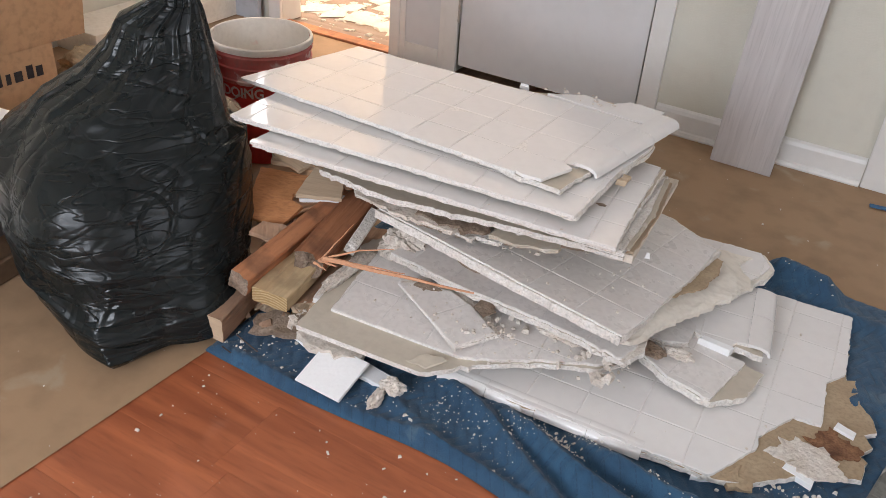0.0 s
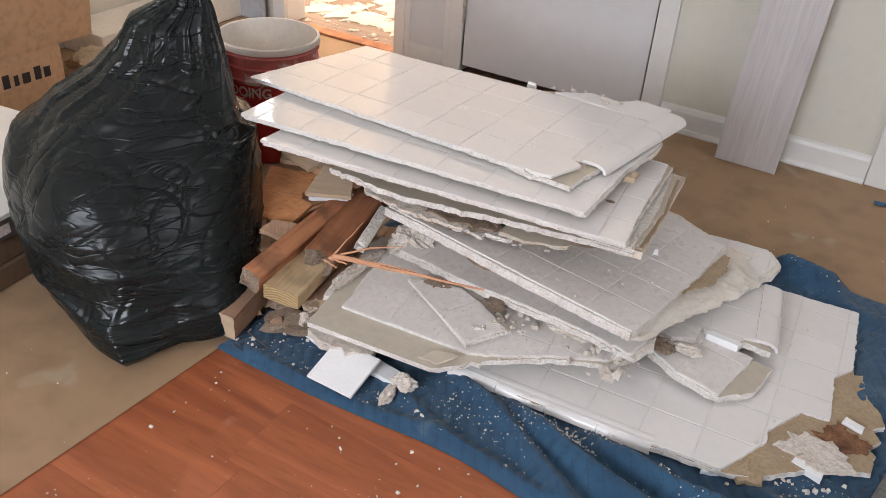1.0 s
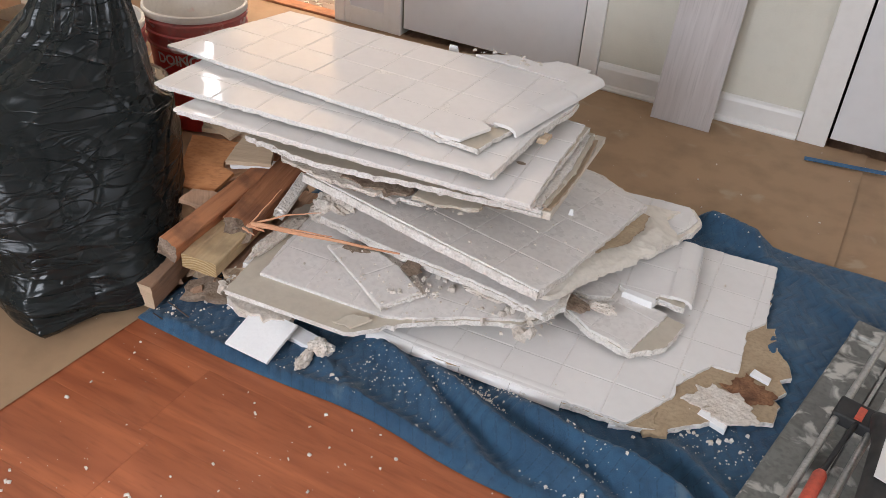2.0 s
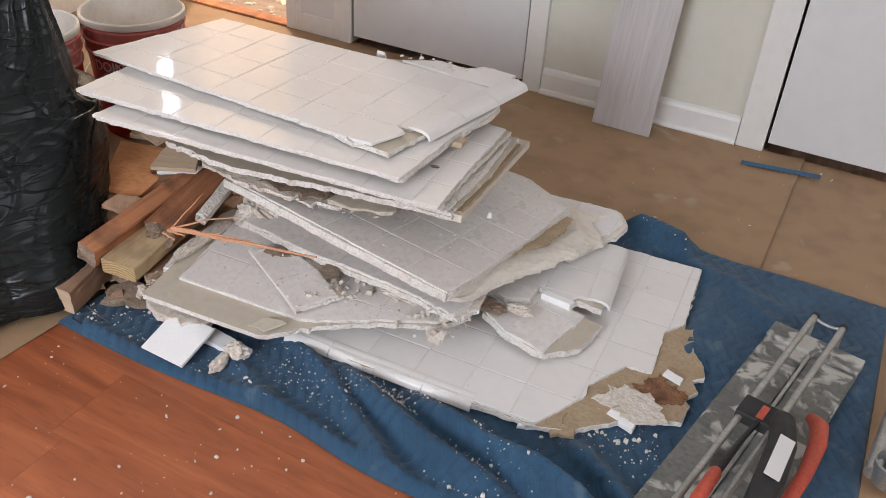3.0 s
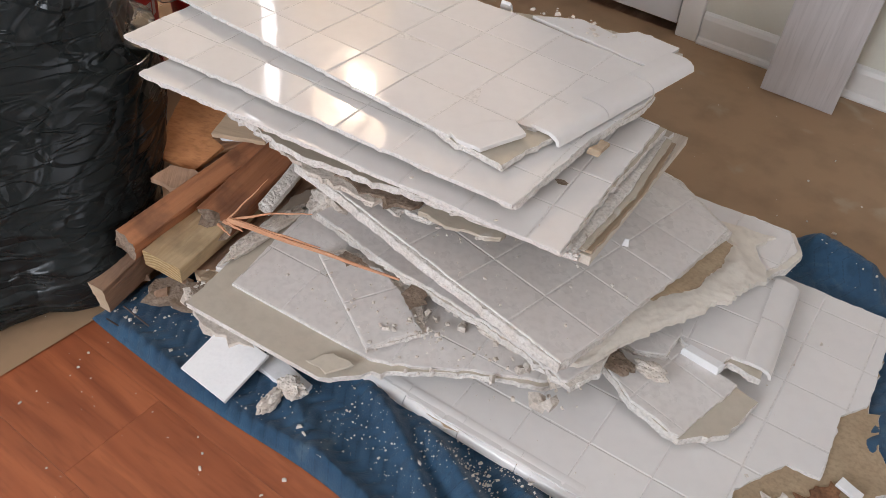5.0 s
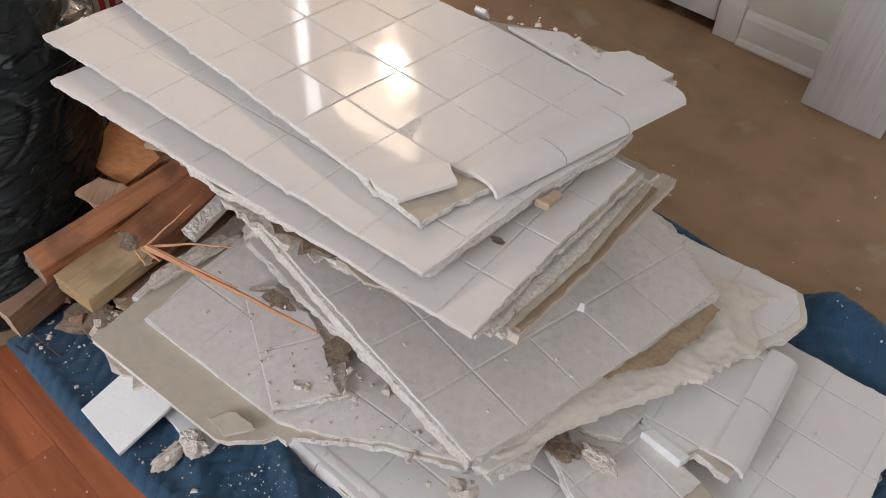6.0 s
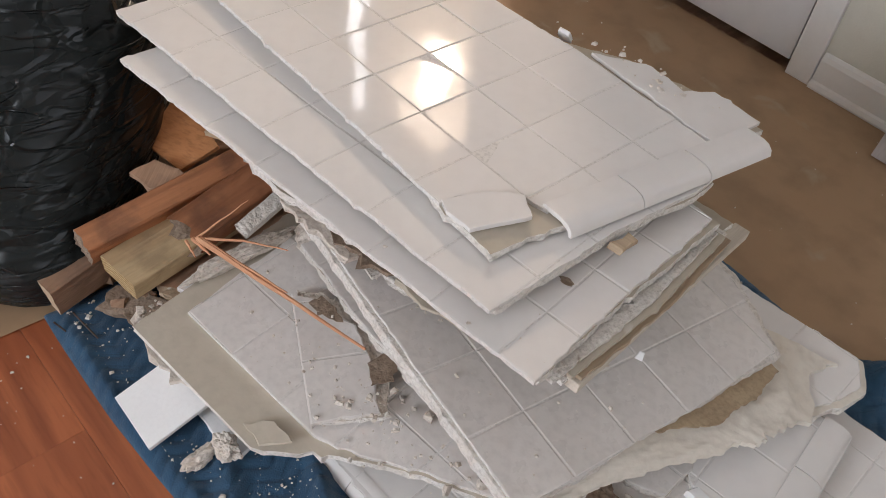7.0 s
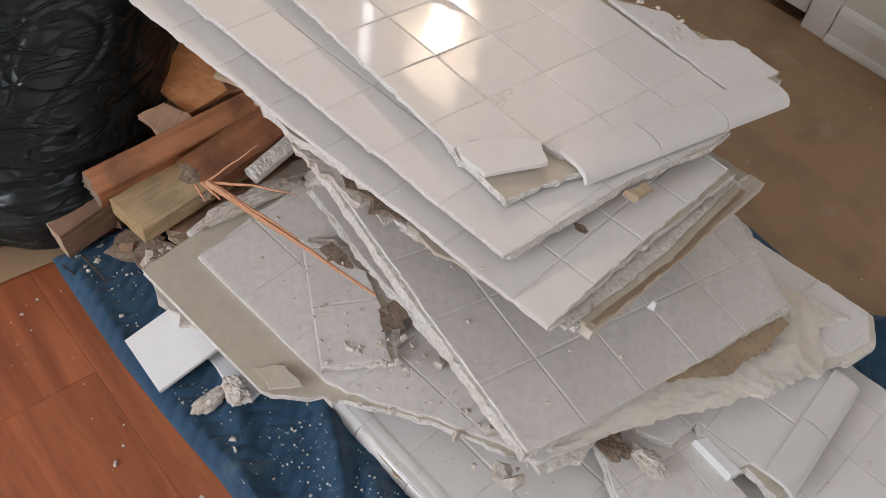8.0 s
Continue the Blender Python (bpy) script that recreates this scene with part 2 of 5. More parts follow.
ring_co, ring_mp, ring_mix = (ENDGRAIN.node_tree.nodes.new(k) for k in ("ShaderNodeTexCoord", "ShaderNodeMapping", "ShaderNodeMix"))
ring_mp.inputs["Location"].default_value = (0.0, 0.0, 0.085)
ring_mix.data_type = "RGBA"
ENDGRAIN.node_tree.links.new(ring_co.outputs["Object"], ring_mp.inputs[0])
ENDGRAIN.node_tree.links.new(ring_mp.outputs[0], rings.inputs["Vector"])
ring_base = ENDGRAIN.node_tree.nodes["Principled BSDF"].inputs["Base Color"]
ENDGRAIN.node_tree.links.new(rings.outputs[1], ring_mix.inputs[0])
ENDGRAIN.node_tree.links.new(ring_base.links[0].from_socket, ring_mix.inputs[6])
ring_mix.inputs[7].default_value = (0.34, 0.22, 0.09, 1)
ENDGRAIN.node_tree.links.new(ring_mix.outputs[2], ring_base)
NAIL = mat("rusty_nail", (0.12, 0.09, 0.08), rough=0.5, metal=0.7, scale=60)
MOVING = mat("grey_blue_panel", (0.46, 0.49, 0.54), (0.43, 0.46, 0.51), rough=0.5, scale=4)
GLASS = bpy.data.materials.new("window_glass")
GLASS.use_nodes = True
GLASS.node_tree.nodes["Principled BSDF"].inputs["Transmission Weight"].default_value = 1.0
GLASS.node_tree.nodes["Principled BSDF"].inputs["Roughness"].default_value = 0.0
OPAL = bpy.data.materials.new("lit_opal_glass")
OPAL.use_nodes = True
OPAL.node_tree.nodes["Principled BSDF"].inputs["Base Color"].default_value = (0.9, 0.85, 0.75, 1)
OPAL.node_tree.nodes["Principled BSDF"].inputs["Emission Color"].default_value = (1.0, 0.80, 0.56, 1)
OPAL.node_tree.nodes["Principled BSDF"].inputs["Emission Strength"].default_value = 6.0


def quilt():
    """Blue moving-blanket cloth with a fine weave and zigzag stitching; the shade in its grooves is painted as dark
    dashes.
    """
    m = mat("blue_quilted_cloth", (0.031, 0.101, 0.185), (0.021, 0.068, 0.130), rough=0.9, scale=7, bump=0.0016, bump_scale=420, spots=(0.07, 0.125, 0.18), spot_scale=9)
    nt, N = m.node_tree, m.node_tree.nodes
    L, b = nt.links.new, N["Principled BSDF"]
    b.inputs["Sheen Weight"].default_value = 0.2
    co, sp = N.new("ShaderNodeTexCoord"), N.new("ShaderNodeSeparateXYZ")
    L(co.outputs["Object"], sp.inputs[0])

    def op(kind, a, v):
        n = N.new("ShaderNodeMath")
        n.operation = kind
        for s, x in zip(n.inputs, (a, v)):
            if isinstance(x, (int, float)):
                s.default_value = x
            else:
                L(x, s)
        return n.outputs[0]

    zig = op("MULTIPLY", op("PINGPONG", sp.outputs[1], 0.034), 0.7)
    line = op("LESS_THAN", op("PINGPONG", op("ADD", sp.outputs[0], zig), 0.0145), 0.0013)
    dash = op("GREATER_THAN", op("PINGPONG", sp.outputs[1], 0.003), 0.0009)
    f = op("MULTIPLY", op("MULTIPLY", line, dash), 0.4)
    base = b.inputs["Base Color"].links[0].from_socket
    x = N.new("ShaderNodeMix")
    x.data_type = "RGBA"
    L(f, x.inputs[0])
    L(base, x.inputs[6])
    # darker blue along the stitch lines paints the shade of the quilting grooves
    x.inputs[7].default_value = (0.010, 0.030, 0.060, 1)
    L(x.outputs[2], b.inputs["Base Color"])
    return m


QUILT = quilt()


# ---- mesh helpers ----
def mesh_ob(name, verts, faces, material, parent=None, smooth=False, label=""):
    me = bpy.data.meshes.new(name)
    me.from_pydata([tuple(v) for v in verts], [], faces)
    me.validate()
    if smooth:
        me.polygons.foreach_set("use_smooth", [True] * len(me.polygons))
        me.set_sharp_from_angle(angle=radians(50))
    for mt in material if isinstance(material, (list, tuple)) else [material]:
        me.materials.append(mt)
    ob = new(name, me)
    ob.parent = parent
    if label:
        ob["label"] = label
    return ob


def part(name, bm, material, parent=None, label="", smooth=False):
    me = bpy.data.meshes.new(name)
    bm.normal_update()
    bm.to_mesh(me)
    bm.free()
    if smooth:
        me.polygons.foreach_set("use_smooth", [True] * len(me.polygons))
    me.materials.append(material)
    ob = new(name, me)
    ob.parent = parent
    if label:
        ob["label"] = label
    return ob


def empty(name, m, label, category, group="", kind=""):
    ob = new(name)
    ob.empty_display_size = 0.05
    ob.matrix_world = m
    return tagged(ob, label, category, group, kind)


def box_bm(x0, x1, y0, y1, z0, z1, bevel=0.0, m=None, bm=None):
    bm = bm or bmesh.new()
    r = bmesh.ops.create_cube(bm, size=1)
    vs = r["verts"]
    for v in vs:
        v.co = Vector(((x0 + x1) / 2 + v.co.x * (x1 - x0), (y0 + y1) / 2 + v.co.y * (y1 - y0), (z0 + z1) / 2 + v.co.z * (z1 - z0)))
    if bevel:
        es = [e for e in bm.edges if all(v in set(vs) for v in e.verts)]
        bmesh.ops.bevel(bm, geom=es, offset=bevel, segments=2, affect="EDGES", profile=0.6)
    if m is not None:
        bmesh.ops.transform(bm, matrix=m, verts=vs if not bevel else bm.verts)
    return bm


def box(name, x0, x1, y0, y1, z0, z1, material, parent=None, bevel=0.0, label="", m=None):
    return part(name, box_bm(x0, x1, y0, y1, z0, z1, bevel, m), material, parent, label)


def tube(name, pts, radius, material, parent=None, seg=12, label="", cap=True):
    """A round bar along the given points."""
    verts, faces = [], []
    pts = [Vector(p) for p in pts]
    rad = radius if isinstance(radius, (list, tuple)) else [radius] * len(pts)
    for i, p in enumerate(pts):
        d = (pts[min(i + 1, len(pts) - 1)] - pts[max(i - 1, 0)]).normalized()
        a = d.orthogonal().normalized() if i == 0 else (a - d * a.dot(d)).normalized()
        c = d.cross(a)
        for k in range(seg):
            t = 2 * math.pi * k / seg
            verts.append(p + (a * math.cos(t) + c * math.sin(t)) * rad[i])
    for i in range(len(pts) - 1):
        for k in range(seg):
            faces.append((i * seg + k, i * seg + (k + 1) % seg, (i + 1) * seg + (k + 1) % seg, (i + 1) * seg + k))
    if cap:
        faces += [tuple(range(seg))[::-1], tuple(range((len(pts) - 1) * seg, len(pts) * seg))]
    return mesh_ob(name, verts, faces, material, parent, True, label)


def lathe(name, prof, material, parent=None, seg=56, label="", wob=0.0):
    verts, faces = [], []
    for r, z in prof:
        for k in range(seg):
            t = 2 * math.pi * k / seg
            q = 1 + wob * noise.noise((math.cos(t) * 2, math.sin(t) * 2, z * 6))
            verts.append((r * q * math.cos(t), r * q * math.sin(t), z))
    for i in range(len(prof) - 1):
        for k in range(seg):
            faces.append((i * seg + k, i * seg + (k + 1) % seg, (i + 1) * seg + (k + 1) % seg, (i + 1) * seg + k))
    return mesh_ob(name, verts, faces, material, parent, True, label)


# ---- polygons of broken boards ----
def jag(poly, step=0.02, amp=0.004, seed=1, keep=()):
    """The outline with its edges broken up unevenly; keep: edges that stay straight."""
    rnd, out = random.Random(seed), []
    for i, a in enumerate(poly):
        b = poly[(i + 1) % len(poly)]
        out.append(a)
        if i in keep:
            continue
        d = math.hypot(b[0] - a[0], b[1] - a[1])
        k = max(1, int(d / step))
        nx, ny = (b[1] - a[1]) / d, -(b[0] - a[0]) / d
        for j in range(1, k):
            f = (j + rnd.uniform(-0.3, 0.3)) / k
            o = rnd.gauss(0, 0.45) * amp + amp * 0.45 * math.sin(f * d * 37 + seed) + (amp * 1.6 if rnd.random() < 0.06 else 0)
            out.append((a[0] + (b[0] - a[0]) * f + nx * o, a[1] + (b[1] - a[1]) * f + ny * o))
    return out


def clip(poly, axis, lim, sign):
    out = []
    for i, a in enumerate(poly):
        b = poly[(i + 1) % len(poly)]
        da, db = (a[axis] - lim) * sign, (b[axis] - lim) * sign
        if da >= 0:
            out.append(a)
        if (da >= 0) != (db >= 0):
            f = da / (da - db)
            out.append((a[0] + (b[0] - a[0]) * f, a[1] + (b[1] - a[1]) * f))
    return out


def area(poly):
    return 0.5 * sum(a[0] * b[1] - b[0] * a[1] for a, b in zip(poly, poly[1:] + poly[:1]))


def clean(poly, eps=0.0009):
    out = []
    for p in poly:
        if not out or math.hypot(p[0] - out[-1][0], p[1] - out[-1][1]) > eps:
            out.append(p)
    if len(out) > 2 and math.hypot(out[0][0] - out[-1][0], out[0][1] - out[-1][1]) <= eps:
        out.pop()
    return out


def inset(poly, d):
    """The outline drawn in by d all round."""
    s, n = (1 if area(poly) > 0 else -1), len(poly)
    out = []
    for i, p in enumerate(poly):
        a, b = poly[i - 1], poly[(i + 1) % n]
        tx, ty = b[0] - a[0], b[1] - a[1]
        ln = math.hypot(tx, ty) or 1.0
        out.append((p[0] - s * d * ty / ln, p[1] + s * d * tx / ln))
    return out


def slab_mesh(poly, z0, z1, soft=0.0015, rough=0.0, seed=0, layers=1, drop=None):
    """Vertices and faces of a flat piece with softened upper edges and uneven sides."""
    if area(poly) < 0:
        poly = poly[::-1]
    n = len(poly)
    cx, cy = sum(p[0] for p in poly) / n, sum(p[1] for p in poly) / n
    rnd = random.Random(seed)
    rings = []
    drop = soft if drop is None else drop
    hs = [z0 + (z1 - drop - z0) * k / layers for k in range(layers + 1)]
    for k, z in enumerate(hs):
        rings.append([(p[0] + rnd.gauss(0, rough) * (k < layers), p[1] + rnd.gauss(0, rough) * (k < layers), z + rnd.gauss(0, rough * 0.3) * (0 < k < layers)) for p in poly])
    top = []
    for p in poly:
        d = math.hypot(p[0] - cx, p[1] - cy) or 1
        top.append((p[0] - (p[0] - cx) / d * soft, p[1] - (p[1] - cy) / d * soft, z1))
    rings.append(top)
    verts = [v for r in rings for v in r]
    faces = [tuple(range(n))[::-1]]
    for k in range(len(rings) - 1):
        for i in range(n):
            faces.append((k * n + i, k * n + (i + 1) % n, (k + 1) * n + (i + 1) % n, (k + 1) * n + i))
    faces.append(tuple(range((len(rings) - 1) * n, len(rings) * n)))
    return verts, faces


def plane_pose(x, y, z, yaw=0.0, dzdx=0.0, dzdy=0.0):
    """A frame on a sloping sheet through the point; the slopes are along the world's axes."""
    n = Vector((-dzdx, -dzdy, 1)).normalized()
    a = radians(yaw)
    ex = Vector((math.cos(a), math.sin(a), dzdx * math.cos(a) + dzdy * math.sin(a))).normalized()
    ey = n.cross(ex).normalized()
    m = Matrix((ex, ey, n)).transposed().to_4x4()
    m.translation = (x, y, z)
    return m


TILE = 0.112


def panel(label, m, outline, tiles, back, gx=0.0, gy=0.0, glaze=None, tile_t=0.007, back_t=0.013, gap=0.0013, seed=1, skip=(), wonky=0.0, amp=0.0022, keep=(),
          under=None):
    """A broken piece of tiled wall: the face of the tiles lies at local z = 0, the backing below it.
    outline: the backing; tiles: the part that still has tiles; gx, gy: where the joints run; under: the local y up to which the backing has crumbled away below the front tiles."""
    glaze = glaze or GLAZE
    thing = empty("tiled_wall_piece", m, label, "tile debris", "broken pieces of tiled wall")
    rnd = random.Random(seed)
    if under is not None:
        outline = [(x, max(y, under)) for x, y in outline]
    bpoly = inset(clean(jag(outline, 0.012, amp, seed, keep)), 0.0025)
    v, f = slab_mesh(bpoly, -tile_t - back_t, -tile_t, 0.001, amp * 0.4, seed, 3)
    bo = mesh_ob("backing", v, f, [back, PALEEDGE], thing, False, "crumbling beige backing board")
    bo.data.polygons.foreach_set("material_index", [0] + [1] * (len(f) - 2) + [0])
    # grout bed between the tiles
    tpoly = clean(jag(tiles, 0.011, amp * 0.75, seed + 5, keep))
    inner = [(p[0] * 0.998, p[1] * 0.998) for p in tpoly]
    v, f = slab_mesh(inner, -tile_t, -0.0008, 0.0004, 0, seed, 1)
    mesh_ob("grout", v, f, GROUT, thing, False, "pale dull grout bed")
    xs, ys = [p[0] for p in tpoly], [p[1] for p in tpoly]
    i0, i1 = math.floor((min(xs) - gx) / TILE), math.ceil((max(xs) - gx) / TILE)
    j0, j1 = math.floor((min(ys) - gy) / TILE), math.ceil((max(ys) - gy) / TILE)
    for i in range(i0, i1):
        for j in range(j0, j1):
            if (i, j) in skip:
                continue
            x0, y0 = gx + i * TILE, gy + j * TILE
            p = tpoly
            for ax, lim, sg in ((0, x0 + gap / 2, 1), (0, x0 + TILE - gap / 2, -1), (1, y0 + gap / 2, 1), (1, y0 + TILE - gap / 2, -1)):
                p = clip(p, ax, lim, sg)
                if len(p) < 3:
                    break
            p = clean(p) if len(p) > 2 else []
            if len(p) < 3 or abs(area(p)) < 0.00012:
                continue
            cx, cy = sum(q[0] for q in p) / len(p), sum(q[1] for q in p) / len(p)
            v, f = slab_mesh([(q[0] - cx, q[1] - cy) for q in p], -tile_t + 0.0002, 0.0, 0.0028, 0, seed, 1, 0.0009)
            ob = mesh_ob("tile", v, f, [glaze, TILESIDE], thing)
            n = len(p)
            ob.data.polygons.foreach_set("material_index", [1] * (n + 1) + [0] * (len(f) - n - 1))
            ob.matrix_basis = pose(cx, cy, rnd.uniform(-0.0003, 0.0003), rnd.gauss(0, 0.12 + wonky), rnd.gauss(0, 0.12 + wonky), 0)
    return thing


def rubble(name, n, place, size, material, label, seed=3, kind="stuff", category="debris", flat=0.6, tilt=0.4):
    """Many small angular crumbs in one mesh; place(rnd) gives a point and the crumb rests on it."""
    rnd = random.Random(seed)
    verts, faces = [], []
    for _ in range(n):
        c = place(rnd)
        s = size * (0.35 + rnd.random() ** 3 * 1.6)
        e = Euler((rnd.uniform(-tilt, tilt), rnd.uniform(-tilt, tilt), rnd.uniform(0, 6.28))).to_matrix()
        k0 = len(verts)
        lx, ly, lz = s * rnd.uniform(0.5, 1.1), s * rnd.uniform(0.4, 0.9), s * flat * rnd.uniform(0.4, 1.0)
        for px, py, pz in ((-1, -1, -1), (1, -0.8, -1), (0.9, 1, -1), (-0.8, 0.9, -1), (-0.7, -0.6, 1), (0.6, -0.7, 0.8), (0.7, 0.5, 1), (-0.5, 0.8, 0.7)):
            q = e @ Vector((px * lx * rnd.uniform(0.7, 1.2), py * ly * rnd.uniform(0.7, 1.2), pz * lz)) * 0.5
            verts.append(Vector(c) + q + Vector((0, 0, lz * 0.4)))
        faces += [tuple(k0 + i for i in g) for g in ((3, 2, 1, 0), (4, 5, 6, 7), (0, 1, 5, 4), (1, 2, 6, 5), (2, 3, 7, 6), (3, 0, 4, 7))]
    return tagged(mesh_ob(name, verts, faces, material), label, category, "", kind)


# ---- the room ----
WY = WALL_Y
X0, X1, Y0, CZ = -2.80, 2.10, -2.20, 2.44


def structure(name, label, category, *boxes, material, bevel=0.0):
    bm = bmesh.new()
    for b in boxes:
        t = box_bm(*b, bevel)
        me = bpy.data.meshes.new("tmp")
        t.to_mesh(me)
        t.free()
        bm.from_mesh(me)
        bpy.data.meshes.remove(me)
    return tagged(part(name, bm, material), label, category, "", "structure")


DO0, DO1 = -2.34, -1.77  # doorway to the next room
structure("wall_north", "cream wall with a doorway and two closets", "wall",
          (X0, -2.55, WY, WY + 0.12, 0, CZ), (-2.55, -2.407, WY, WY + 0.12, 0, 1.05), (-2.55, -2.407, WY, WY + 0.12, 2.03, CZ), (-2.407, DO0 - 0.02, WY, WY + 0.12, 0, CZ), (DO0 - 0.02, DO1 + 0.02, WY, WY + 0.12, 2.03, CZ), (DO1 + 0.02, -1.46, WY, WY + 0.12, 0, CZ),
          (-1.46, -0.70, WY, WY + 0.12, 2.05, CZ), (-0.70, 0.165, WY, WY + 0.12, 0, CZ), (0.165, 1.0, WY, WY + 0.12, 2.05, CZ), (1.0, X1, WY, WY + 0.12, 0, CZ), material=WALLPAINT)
structure("wall_west", "off-white stained wall", "wall", (X0 - 0.12, X0, Y0, WY + 0.12, 0, CZ), material=WALLPAINT)
structure("wall_east", "cream painted wall with a window", "wall", (X1, X1 + 0.12, Y0, 0.2, 0, CZ), (X1, X1 + 0.12, 1.6, WY + 0.12, 0, CZ), (X1, X1 + 0.12, 0.2, 1.6, 0, 0.85), (X1, X1 + 0.12, 0.2, 1.6, 2.1, CZ), material=WALLPAINT)
structure("wall_south", "cream painted wall with a window", "wall", (X0, -1.5, Y0 - 0.12, Y0, 0, CZ), (0.3, X1, Y0 - 0.12, Y0, 0, CZ), (-1.5, 0.3, Y0 - 0.12, Y0, 0, 0.85), (-1.5, 0.3, Y0 - 0.12, Y0, 2.1, CZ), material=WALLPAINT)
structure("ceiling", "flat white painted ceiling", "ceiling", (X0 - 0.1, X1 + 0.1, Y0 - 0.1, WY + 0.1, CZ, CZ + 0.1), material=CEIL)
structure("subfloor", "dark floor base under the boards", "floor", (X0 - 0.1, X1 + 0.1, Y0 - 0.1, WY + 0.12, -0.12, -0.022), material=OLDWOOD)
# unseen closet inside; near-black colour holds the shade of the gaps under the doors
structure("closet_interior", "closet behind the white door, its shade put into the dark colour", "closet", (-1.5, 1.05, 3.2, 3.25, 0, CZ), (-1.5, 1.05, WY + 0.12, 3.2, -0.05, 0.0), (-1.58, -1.5, WY + 0.12, 3.25, 0, CZ), (1.0, 1.08, WY + 0.12, 3.25, 0, CZ), (-1.5, 1.05, WY + 0.12, 3.25, CZ, CZ + 0.05), material=CLOSETSHADE)

for nm, w in (("window_1", (0, Y0 - 0.06, -1.5, 0.3)), ("window_2", (1, X1 + 0.06, 0.2, 1.6))):
    wob = empty(nm, Matrix(), "white framed window with clear panes", "window", "", "structure")
    ax, pos, a, b = w

    def wbox(name, u0, u1, z0, z1, d, material, wob=wob, ax=ax, pos=pos):
        if ax == 0:
            return box(name, u0, u1, pos - d, pos + d, z0, z1, material, wob)
        return box(name, pos - d, pos + d, u0, u1, z0, z1, material, wob)

    for u0, u1, z0, z1 in ((a, a + 0.05, 0.85, 2.1), (b - 0.05, b, 0.85, 2.1), (a + 0.05, b - 0.05, 0.85, 0.9), (a + 0.05, b - 0.05, 2.05, 2.1), (a + 0.05, b - 0.05, 1.45, 1.49)):
        wbox("window_frame", u0, u1, z0, z1, 0.03, WHITE)
    for z0, z1 in ((0.9, 1.45), (1.49, 2.05)):
        wbox("pane", a + 0.05, b - 0.05, z0, z1, 0.003, GLASS).visible_shadow = False

# narrow window added beside the doorway for the white streak mirrored in the tiles
added_window = empty("added_window_3", Matrix(), "narrow window added beside the doorway for the white streak mirrored in the tiles", "window", "", "structure")
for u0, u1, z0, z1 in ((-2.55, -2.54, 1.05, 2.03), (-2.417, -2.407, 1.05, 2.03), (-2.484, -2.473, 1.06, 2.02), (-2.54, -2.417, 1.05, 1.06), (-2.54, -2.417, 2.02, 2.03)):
    box("window_frame", u0, u1, WY + 0.02, WY + 0.06, z0, z1, WHITE, added_window)
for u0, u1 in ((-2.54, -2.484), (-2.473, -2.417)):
    box("pane", u0, u1, WY + 0.045, WY + 0.049, 1.06, 2.02, GLASS, added_window).visible_shadow = False

# next room
structure("next_room_walls", "bare walls of the room beyond the doorway", "wall", (-4.3, -4.2, WY + 0.12, 5.4, 0, CZ), (-4.3, -1.58, 5.4, 5.5, 0, CZ), (-1.66, -1.58, WY + 0.12, 5.4, 0, CZ), (-4.2, X0, WY, WY + 0.12, 0, CZ), material=CREAM)
structure("next_room_ceiling", "white ceiling of the next room", "ceiling", (-4.3, -1.58, WY + 0.12, 5.5, CZ, CZ + 0.1), material=CEIL)
structure("next_room_base", "floor base of the next room", "floor", (-4.3, -1.58, WY + 0.12, 5.5, -0.12, -0.022), material=OLDWOOD)


def pieces_floor(name, label, x0, x1, y0, y1, width, length, material, along, seed, top=0.0):
    """A floor of single boards; along: the axis that they run on."""
    fl = empty(name, Matrix(), label, "floor", "", "structure")
    rnd = random.Random(seed)
    u0, u1, v0, v1 = (y0, y1, x0, x1) if along == 1 else (x0, x1, y0, y1)
    v = v0
    while v < v1 - 0.005:
        w = min(width, v1 - v)
        u = u0 - rnd.uniform(0, length)
        while u < u1:
            a, b = max(u, u0), min(u + length, u1)
            u += length
            if b - a < 0.02:
                continue
            g = 0.0002
            if along == 1:
                bm = box_bm(-w / 2 + g, w / 2 - g, -(b - a) / 2 + g, (b - a) / 2 - g, -0.018, 0, 0.0004)
                loc = (v + w / 2, (a + b) / 2)
            else:
                bm = box_bm(-(b - a) / 2 + g, (b - a) / 2 - g, -w / 2 + g, w / 2 - g, -0.018, 0, 0.0004)
                loc = ((a + b) / 2, v + w / 2)
            ob = part("floorboard", bm, material, fl)
            ob.location = (*loc, top)
        v += w
    return fl


def grid_sheet(name, x0, x1, y0, y1, step, height, material, label, category, kind="structure", thick=0.0):
    nx, ny = max(2, int((x1 - x0) / step)), max(2, int((y1 - y0) / step))
    verts = [(x0 + (x1 - x0) * i / nx, y0 + (y1 - y0) * j / ny, 0) for j in range(ny + 1) for i in range(nx + 1)]
    verts = [(x, y, height(x, y)) for x, y, _ in verts]
    faces = [(j * (nx + 1) + i, j * (nx + 1) + i + 1, (j + 1) * (nx + 1) + i + 1, (j + 1) * (nx + 1) + i) for j in range(ny) for i in range(nx)]
    return tagged(mesh_ob(name, verts, faces, material, None, True), label, category, "", kind)


def paper_z(x, y):
    return 0.0012 + 0.0016 * noise.noise((x * 3, y * 3, 1)) + 0.0022 * max(0, noise.noise((x * 1.3, y * 1.3, 7)))


